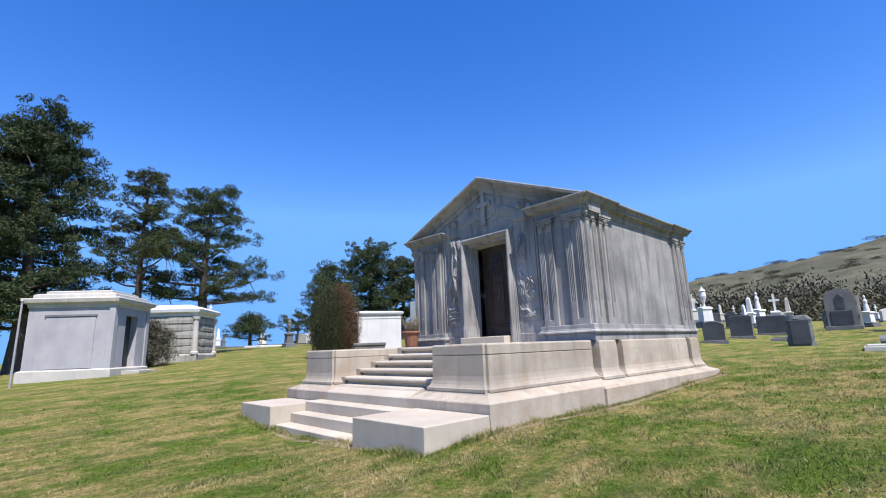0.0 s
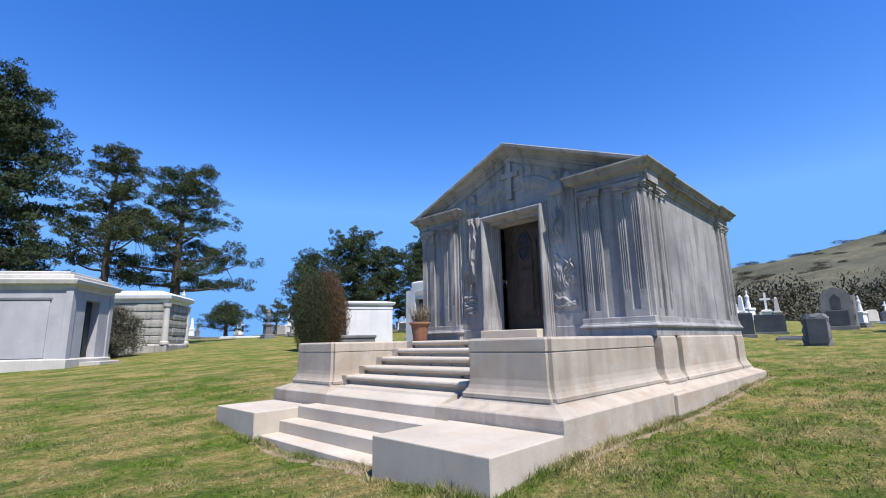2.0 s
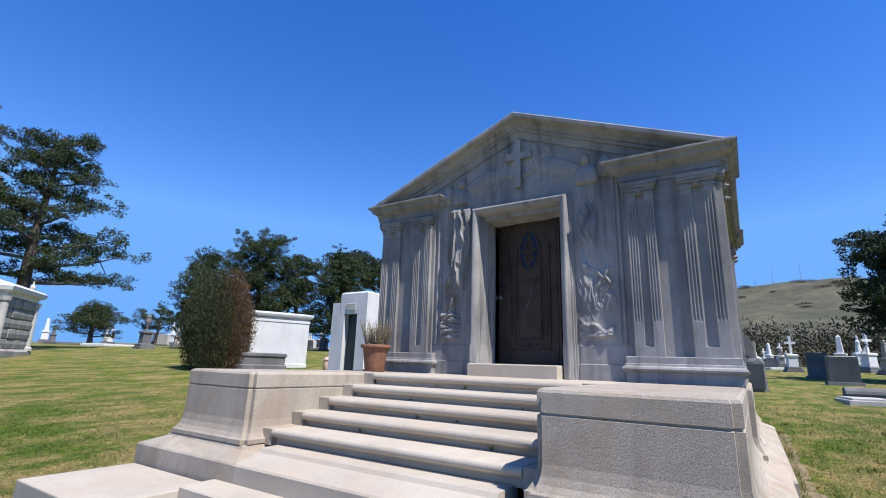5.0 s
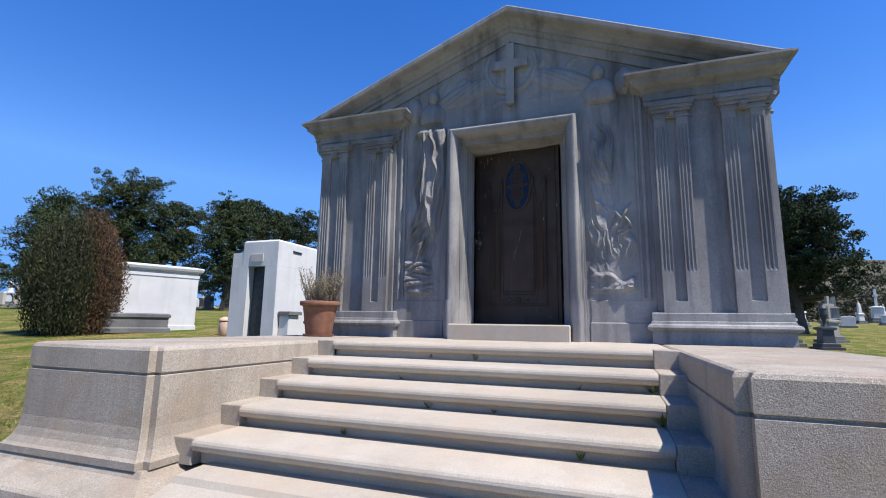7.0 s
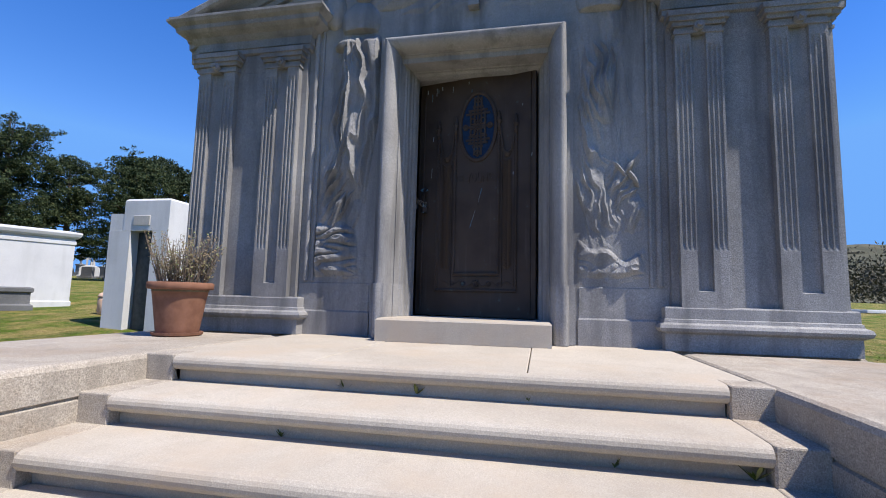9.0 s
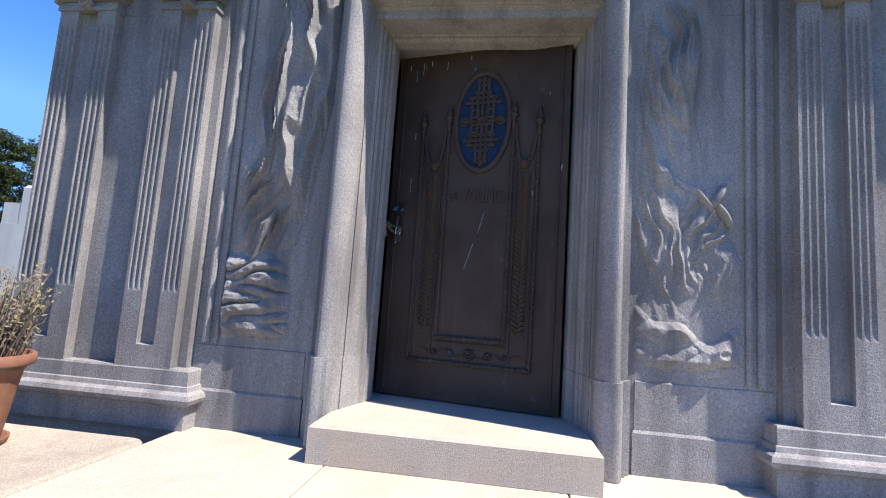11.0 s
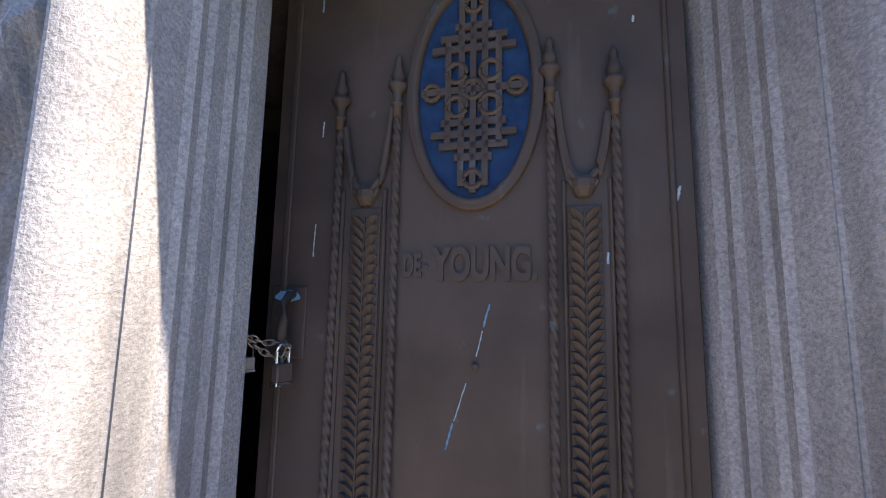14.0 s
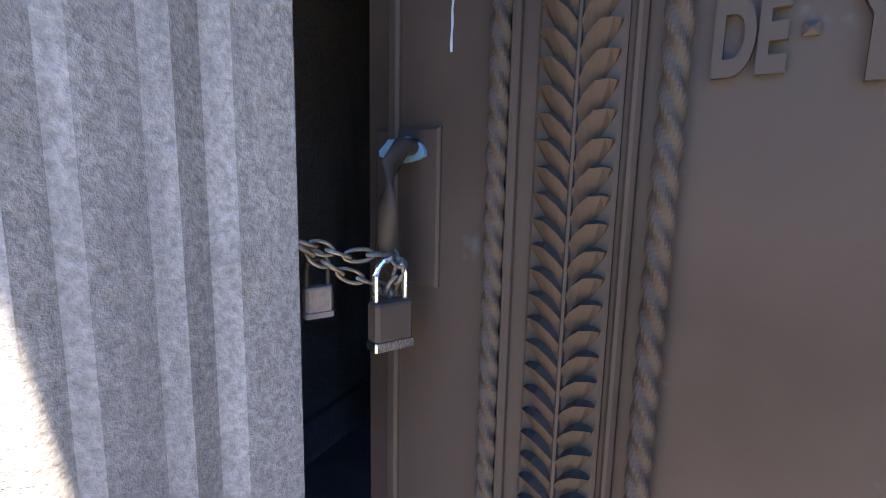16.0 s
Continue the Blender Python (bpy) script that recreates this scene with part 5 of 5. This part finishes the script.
# ---------------------------------------------------------------- far hill and scrub
def build_hill():
    el = [(-95, 2.0), (-60, 3.2), (-30, 5.5), (-23, 6.1), (-12, 8.5), (-7, 9.3), (-2, 9.1), (1, 8.8), (4, 8.2), (8, 7.6), (11, 7.0), (14.5, 6.2), (19, 5.8), (26, 4.4), (33, 2.6), (40, 1.0), (46, 0.0)]
    az = np.radians(np.linspace(-95, 46, 190))
    rad = np.concatenate([np.linspace(180, 600, 14), np.linspace(650, 1500, 26)])
    verts, faces = [], []
    for r in rad:
        for a in az:
            e = math.tan(radians(np.interp(math.degrees(a), [p[0] for p in el], [p[1] for p in el])))
            x, y = r * math.cos(a), r * math.sin(a)
            q = (r - 180) / 1320
            rise = e * (0.36 * r * min(1, q * 3.2) + 0.64 * r * min(1, max(0, (r - 420) / 780)) ** 1.3)
            rise *= 1 if r < 1250 else 1 - 0.4 * (r - 1250) / 250
            n = noise.fractal((x * 0.006, y * 0.006, 0.5), 1.0, 2.0, 5) * 12 * min(1, q * 2) * min(1, e * 12)
            verts.append((x, y, 3.0 + rise + n))
    n = len(az)
    for j in range(len(rad) - 1):
        for i in range(n - 1):
            a = j * n + i
            faces.append((a, a + 1, a + n + 1, a + n))
    tagged(smooth(raw("backdrop_hill", verts, faces, HILL)), "dry tan hill with dark scrub behind the cemetery", "hill", kind="structure")
    rng = np.random.default_rng(8)
    blobs = []
    for k in range(480):
        a = radians(rng.uniform(-45, 33))
        r = rng.uniform(120, 185)
        top = rng.uniform(4.5, 10.5) * (1 if math.degrees(a) < 22 else 0.7)
        blobs.append(((r * math.cos(a), r * math.sin(a), 4.2 + (r - 120) * 0.055 + top * 0.4), (rng.uniform(3, 7), rng.uniform(3, 7), top * 0.75)))
    for k in range(90):
        a = radians(rng.uniform(-30, 20))
        r = rng.uniform(800, 1230)
        i = int(np.searchsorted(rad, r)) * n + int((math.degrees(a) + 95) / 141 * (n - 1))
        p = verts[i]
        s = rng.uniform(5, 16)
        for _ in range(3):
            blobs.append(((p[0] + rng.normal() * s * 0.4, p[1] + rng.normal() * s * 0.4, p[2] + s * 0.02), (s, s, s * 0.3)))
    v, f = sprays(rng, blobs, 270000, 0.9, 0.5)
    ob = raw("scrub_woods", v, f, SCRUB)
    tagged(ob, "dull olive scrub and low trees along the foot of the hill", "scrub", kind="stuff")
    for a, r, h in ((-2.5, 1230, 34), (-4.8, 1235, 46), (-8.0, 1240, 30), (-1.0, 1225, 20)):
        x, y = r * math.cos(radians(a)), r * math.sin(radians(a))
        i = int(np.searchsorted(rad, r)) * n + int((a + 95) / 141 * (n - 1))
        mast = thing("radio_mast", (x, y, verts[i][2] - 3), "thin lattice radio mast on the hilltop", "mast", "masts on the hill")
        bm = bmesh.new()
        for sx, sy in ((-1, -1), (1, -1), (0, 1)):
            tube(bm, [(sx * 1.2, sy * 1.2, 0), (sx * 0.2, sy * 0.2, h)], [0.22, 0.12], 4)
        for k in range(8):
            q = 1.2 - k * 0.13
            z = h * k / 8
            tube(bm, [(-q, -q, z), (q, -q, z + h / 16), (0, q, z + h / 10), (-q, -q, z + h / 8)], [0.12] * 4, 4)
        part("lattice", bm, POLE, mast)


build_hill()


# ---------------------------------------------------------------- gravestones
def place(kind, x, y, turn, label, category="gravestone", group=""):
    return thing(kind, (x, y, ground_z(x, y) - 0.05), label, category, group, turn=turn)


def tablet(x, y, w, h, turn, mat, label, round_=True, base=True):
    ob = place("gravestone", x, y, turn, label, group="upright gravestones")
    if base:
        part("base", box(bmesh.new(), -0.22, 0.22, -w / 2 - 0.12, w / 2 + 0.12, 0, 0.22, 0.02), GREY_STONE, ob)
    n = 9
    top = [(w / 2 * math.cos(math.pi * k / n), h - w * 0.22 + w * 0.22 * math.sin(math.pi * k / n)) for k in range(n + 1)] if round_ else [(w / 2, h - 0.06), (w / 2 - 0.06, h), (-w / 2 + 0.06, h), (-w / 2, h - 0.06)]
    out = [(w / 2, 0.2)] + top + [(-w / 2, 0.2)]
    part("slab", hull(bmesh.new(), [[(q, y_ * e, 0.2 + (z - 0.2) * e) for y_, z in out] for q, e in ((-0.15, 0.97), (-0.12, 1.0), (0.12, 1.0), (0.15, 0.97))]), mat, ob)
    return ob


def rough_stone(x, y, w, h, turn, label):
    ob = place("gravestone", x, y, turn, label, group="upright gravestones")
    rng = random.Random(int(x * 10))
    rings = []
    for z in np.linspace(0, h, 9):
        e = 1.0 - 0.10 * (z / h) ** 2 if z < h * 0.97 else 0.72
        rings.append([(0.30 * e * math.cos(k * math.tau / 16) * rng.uniform(0.8, 1.15), w / 2 * e * math.sin(k * math.tau / 16) * rng.uniform(0.88, 1.1), z + rng.uniform(-0.04, 0.04)) for k in range(16)])
    part("rock", hull(bmesh.new(), rings), GREY_STONE, ob, "rock-faced grey edges")
    part("face", box(bmesh.new(), -0.34, -0.2, -w * 0.36, w * 0.36, 0.15, h * 0.86, 0.03), DARK_STONE, ob, "polished dark face")
    return ob


def gothic(x, y, w, h, turn, label):
    ob = place("monument", x, y, turn, label, "monument")
    part("base", box(bmesh.new(), -0.6, 0.6, -w * 0.62, w * 0.62, 0, 0.35, 0.03), GREY_STONE, ob)
    out = [(-w / 2, 0.34), (-w / 2, h * 0.78), (-w * 0.36, h * 0.93), (0, h), (w * 0.36, h * 0.93), (w / 2, h * 0.78), (w / 2, 0.34)]
    part("stele", hull(bmesh.new(), [[(q, a, z) for a, z in out] for q in (-0.35, 0.35)]), GREY_STONE, ob)
    # no hollow is cut: a dark slab on the front paints the niche's shade
    part("niche", hull(bmesh.new(), [[(q, a, z) for a, z in ((-0.3, h * 0.5), (0.3, h * 0.5), (0.3, h * 0.75), (0, h * 0.86), (-0.3, h * 0.75))] for q in (-0.37, -0.33)]), DARK_STONE, ob)
    part("plaque", box(bmesh.new(), -0.40, -0.3, -w * 0.36, w * 0.36, 0.4, h * 0.46, 0.02), DARK_STONE, ob)
    for s in (-1, 1):
        rng = random.Random(7 + s)
        rings = [[(0.3 * math.cos(k * math.tau / 9) * rng.uniform(0.8, 1.2), s * w * 0.52 + 0.22 * math.sin(k * math.tau / 9) * rng.uniform(0.7, 1.3), z) for k in range(9)] for z in np.linspace(0.1, h * (0.8 if s < 0 else 0.45), 8)]
        part("rockwork", hull(bmesh.new(), rings), GREY_STONE, ob)
    return ob


def pedestal_monument(x, y, h, turn, mat, top, label):
    ob = place("monument", x, y, turn, label, "monument", "pedestal monuments")
    b = h * 0.16
    part("base", loft(bmesh.new(), rect(-b, b, -b, b), [(0.12, 0), (0.12, h * 0.07), (0.02, h * 0.075), (0.02, h * 0.14), (-b * 0.25, h * 0.16)]), GREY_STONE if mat is not DARK_STONE else DARK_STONE, ob)
    part("die", loft(bmesh.new(), rect(-b * 0.72, b * 0.72, -b * 0.72, b * 0.72), [(0, h * 0.155), (-0.02, h * 0.42), (0.06, h * 0.44), (0.06, h * 0.48), (-0.1, h * 0.5)]), mat, ob)
    if top == "obelisk":
        part("shaft", loft(bmesh.new(), rect(-b * 0.45, b * 0.45, -b * 0.45, b * 0.45), [(0, h * 0.49), (-b * 0.16, h * 0.93), (-b * 0.44, h)]), mat, ob)
    elif top == "cross":
        c = bmesh.new()
        w, t = h * 0.13, h * 0.028
        hull(c, [[(q, a, z) for a, z in ((-t, h * 0.49), (t, h * 0.49), (t, h * 0.78), (w, h * 0.78), (w, h * 0.84), (t, h * 0.84), (t, h), (-t, h), (-t, h * 0.84), (-w, h * 0.84), (-w, h * 0.78), (-t, h * 0.78))] for q in (-t, t)])
        part("cross", c, mat, ob)
    elif top == "urn":
        part("urn", turned(bmesh.new(), [(b * 0.3, h * 0.49), (b * 0.16, h * 0.55), (b * 0.2, h * 0.6), (b * 0.5, h * 0.75), (b * 0.42, h * 0.85), (b * 0.5, h * 0.88), (b * 0.15, h * 0.95), (b * 0.05, h)], 14), mat, ob)
    else:
        part("statue", turned(bmesh.new(), [(b * 0.5, h * 0.49), (b * 0.44, h * 0.6), (b * 0.30, h * 0.72), (b * 0.36, h * 0.82), (b * 0.14, h * 0.88), (b * 0.2, h * 0.94), (b * 0.08, h)], 12), mat, ob)
    return ob


def ledger(x, y, l, w, turn, mat, label):
    ob = place("grave_ledger", x, y, turn, label, "grave", "flat graves")
    part("kerb", box(bmesh.new(), -l / 2, l / 2, -w / 2, w / 2, 0, 0.17, 0.02), mat, ob)
    part("slab", box(bmesh.new(), -l / 2 + 0.1, l / 2 - 0.1, -w / 2 + 0.1, w / 2 - 0.1, 0.172, 0.24, 0.02), mat, ob)
    return ob


tablet(31.2, 9.7, 1.15, 1.35, 15, DARK_STONE, "dark polished gravestone with a rounded top")
tablet(36.4, 9.6, 1.3, 1.6, 10, DARK_STONE, "black polished gravestone on a pale base", False)
tablet(41.9, 9.0, 1.9, 1.5, 8, DARK_STONE, "wide black gravestone with a sloping top", False)
rough_stone(27.5, 4.85, 1.05, 1.45, 12, "squat rock-faced gravestone with a dark polished front")
gothic(48.0, 5.6, 1.85, 3.3, 6, "large grey pointed monument with a niche and rough stone edges")
ledger(33.8, 6.6, 2.4, 1.6, 10, GREY_STONE, "low grey stone grave slab")
ledger(24.0, 1.7, 2.0, 1.3, 5, PALE_STONE, "pale flat grave slab in the lawn")
log_ = place("gravestone", 26.0, 1.0, 5, "low rounded grey grave marker behind a slab")
part("roll", hull(bmesh.new(), [[(0.25 * math.cos(k * math.tau / 14), yy, 0.24 + 0.24 * math.sin(k * math.tau / 14)) for k in range(14)] for yy in (-1.0, 1.0)]), GREY_STONE, log_)
tablet(35.8, 0.7, 1.4, 1.6, 10, DARK_STONE, "dark blue-black gravestone with a slanted top", False)
tablet(44.0, 1.0, 1.2, 1.8, 5, GREY_STONE, "plain grey upright gravestone", False)
pedestal_monument(27.6, -0.40, 2.55, 10, MARBLE, "statue", "white marble draped statue on a stepped pedestal")
pedestal_monument(26.2, -1.35, 1.9, 10, DARK_STONE, "urn", "dark grey scrolled monument on a stepped base")
pedestal_monument(31.5, -3.4, 2.3, 25, OLD_STONE, "cross", "broken pale carved monument leaning slightly")
pedestal_monument(20.6, 44.0, 2.8, 0, GREY_STONE, "urn", "tall grey monument with an urn")
rng = random.Random(42)
tops = ("obelisk", "cross", "statue", "urn", "cross", "obelisk")
words = {"obelisk": "pale stone obelisk on a square pedestal", "cross": "stone cross on a square pedestal", "statue": "white draped statue on a tall pedestal", "urn": "stone urn on a moulded pedestal"}
for k in range(46):
    a, r = radians(rng.uniform(-22, 20)), rng.uniform(52, 100)
    t = rng.choice(tops)
    m = rng.choice((MARBLE, MARBLE, PALE_STONE, OLD_STONE))
    pedestal_monument(r * math.cos(a), r * math.sin(a), rng.uniform(2.2, 4.4), rng.uniform(0, 90), m, t, words[t])
for k in range(40):
    a, r = radians(rng.uniform(36, 76)), rng.uniform(62, 105)
    t = rng.choice(tops)
    m = rng.choice((MARBLE, PALE_STONE, PALE_STONE, OLD_STONE, GREY_STONE))
    pedestal_monument(r * math.cos(a), r * math.sin(a), rng.uniform(1.8, 3.6), rng.uniform(0, 90), m, t, words[t])
for k in range(34):
    a, r = radians(rng.choice((rng.uniform(-22, 19), rng.uniform(36, 78)))), rng.uniform(50, 95)
    tablet(r * math.cos(a), r * math.sin(a), rng.uniform(0.9, 1.8), rng.uniform(1.0, 1.7), rng.uniform(-10, 60), rng.choice((GREY_STONE, PALE_STONE, DARK_STONE, MARBLE)), "upright gravestone on a low base", rng.random() < 0.6)
for k in range(14):
    a, r = radians(rng.choice((rng.uniform(-20, 17), rng.uniform(45, 75)))), rng.uniform(48, 80)
    ledger(r * math.cos(a), r * math.sin(a), rng.uniform(2, 5), rng.uniform(1.2, 3), rng.uniform(0, 20), rng.choice((PALE_STONE, MARBLE, GREY_STONE)), "low kerbed grave with a pale slab")


# ---------------------------------------------------------------- grass and weeds
def inside_stone(x, y):
    d = abs(y - C)
    return (4.08 < x < 5.2 and d < 1.65) or (3.80 < x < 5.1 and 1.55 < C - y < 3.24) or (3.96 < x < 5.1 and 1.55 < y - C < 3.11) or (5.05 < x < 14.75 and d < 3.25)


def blades(name, count, middle, spread, low, high, width, label, seed, keep=lambda x, y: True):
    g = np.random.default_rng(seed)
    verts, faces = [], []
    while len(faces) < count:
        x, y = g.normal(middle[0], spread[0]), g.normal(middle[1], spread[1])
        if inside_stone(x, y) or not keep(x, y):
            continue
        z = ground_z(x, y) - 0.004
        clump = 0.45 + 1.1 * max(0, noise.noise((x * 1.7, y * 1.7, 3)) + 0.2)
        h = g.uniform(low, high) * clump
        a = g.uniform(0, math.tau)
        lean = g.normal(0, 0.6, 2) * h
        w = width * g.uniform(0.7, 1.3)
        i = len(verts)
        verts += [(x - w * math.cos(a), y - w * math.sin(a), z), (x + w * math.cos(a), y + w * math.sin(a), z), (x + lean[0], y + lean[1], z + h)]
        faces.append((i, i + 1, i + 2))
    ob = raw(name, verts, faces, BLADE)
    return tagged(ob, label, "grass", kind="stuff")


blades("grass", 70000, (3.2, 2.8), (2.6, 2.2), 0.02, 0.055, 0.005, "short mown grass with dry straw blades", 1)
blades("grass", 45000, (5.0, 11.0), (4.0, 4.0), 0.02, 0.06, 0.007, "short mown grass with dry straw blades", 2)
blades("grass", 45000, (12.0, 1.5), (5.0, 3.2), 0.02, 0.07, 0.009, "short mown grass with dry straw blades", 3)
near_edge = lambda x, y: inside_stone(x + 0.14, y) or inside_stone(x - 0.14, y) or inside_stone(x, y + 0.14) or inside_stone(x, y - 0.14)
blades("long_grass", 4500, (7.0, 4.6), (5.0, 0.7), 0.05, 0.15, 0.005, "longer uncut grass along the foot of the stonework", 5, near_edge)
blades("long_grass", 2500, (4.2, 9.0), (0.8, 2.0), 0.05, 0.14, 0.005, "longer uncut grass along the foot of the stonework", 6, near_edge)


def earth_strip(x0, x1, y0, y1, n, seed, label):
    """Bare trodden earth with a ragged edge, lying just on the lawn."""
    verts, faces = [], []
    along = x1 - x0 > y1 - y0
    for i in range(n):
        q = i / (n - 1)
        for k in range(5):
            r = k / 4
            if along:
                x = x0 + (x1 - x0) * q
                y = y1 - (y1 - y0) * r * (0.55 + 0.6 * abs(noise.noise((x * 1.3, seed, 0))) + 0.3 * noise.noise((x * 5, seed, 1)))
            else:
                y = y0 + (y1 - y0) * q
                x = x1 - (x1 - x0) * r * (0.5 + 0.7 * abs(noise.noise((y * 1.3, seed, 0))) + 0.3 * noise.noise((y * 5, seed, 1)))
            verts.append((x, y, ground_z(x, y) + 0.012 * (1 - r) + 0.004))
    for i in range(n - 1):
        for k in range(4):
            a = i * 5 + k
            faces.append((a, a + 1, a + 6, a + 5))
    tagged(smooth(raw("bare_earth", verts, faces, DIRT)), label, "earth", kind="structure")


earth_strip(5.15, 14.7, 4.22, 4.62, 160, 3.0, "dry bare earth along the foot of the plinth")
earth_strip(3.75, 4.07, 6.3, 9.4, 60, 8.0, "worn bare earth before the lowest step")


def weed(x, y, z, s, seed):
    g = np.random.default_rng(seed)
    ob = thing("weed", (x, y, z), "tiny green weed rooted in a step joint", "weed", "weeds in the steps")
    verts, faces = [], []
    for k in range(16):
        a, l = g.uniform(0, math.tau), s * g.uniform(0.5, 1.1)
        d = Vector((math.cos(a) * 0.6, math.sin(a) * 0.6, g.uniform(0.4, 1.2))).normalized() * l
        w = Vector((-math.sin(a), math.cos(a), 0)) * l * 0.10
        i = len(verts)
        verts += [Vector((0, 0, 0)), d * 0.5 + w, d, d * 0.5 - w]
        faces.append((i, i + 1, i + 2, i + 3))
    raw("leaves", verts, faces, BLADE, ob)


for k, (row, y, s) in enumerate(((1, C + 0.42, 0.07), (1, C + 0.02, 0.09), (1, C - 0.55, 0.05), (2, C - 0.9, 0.05), (2, C + 0.55, 0.05), (3, C + 0.15, 0.07), (3, C - 0.35, 0.05), (4, C - 0.95, 0.08), (4, C + 0.6, 0.06), (2, C - 1.40, 0.10), (3, C - 1.42, 0.12))):
    weed(TOP_X - GOING * (row - 1) + 0.075, y, PORCH - 0.002 - RISE * row, s, 50 + k)
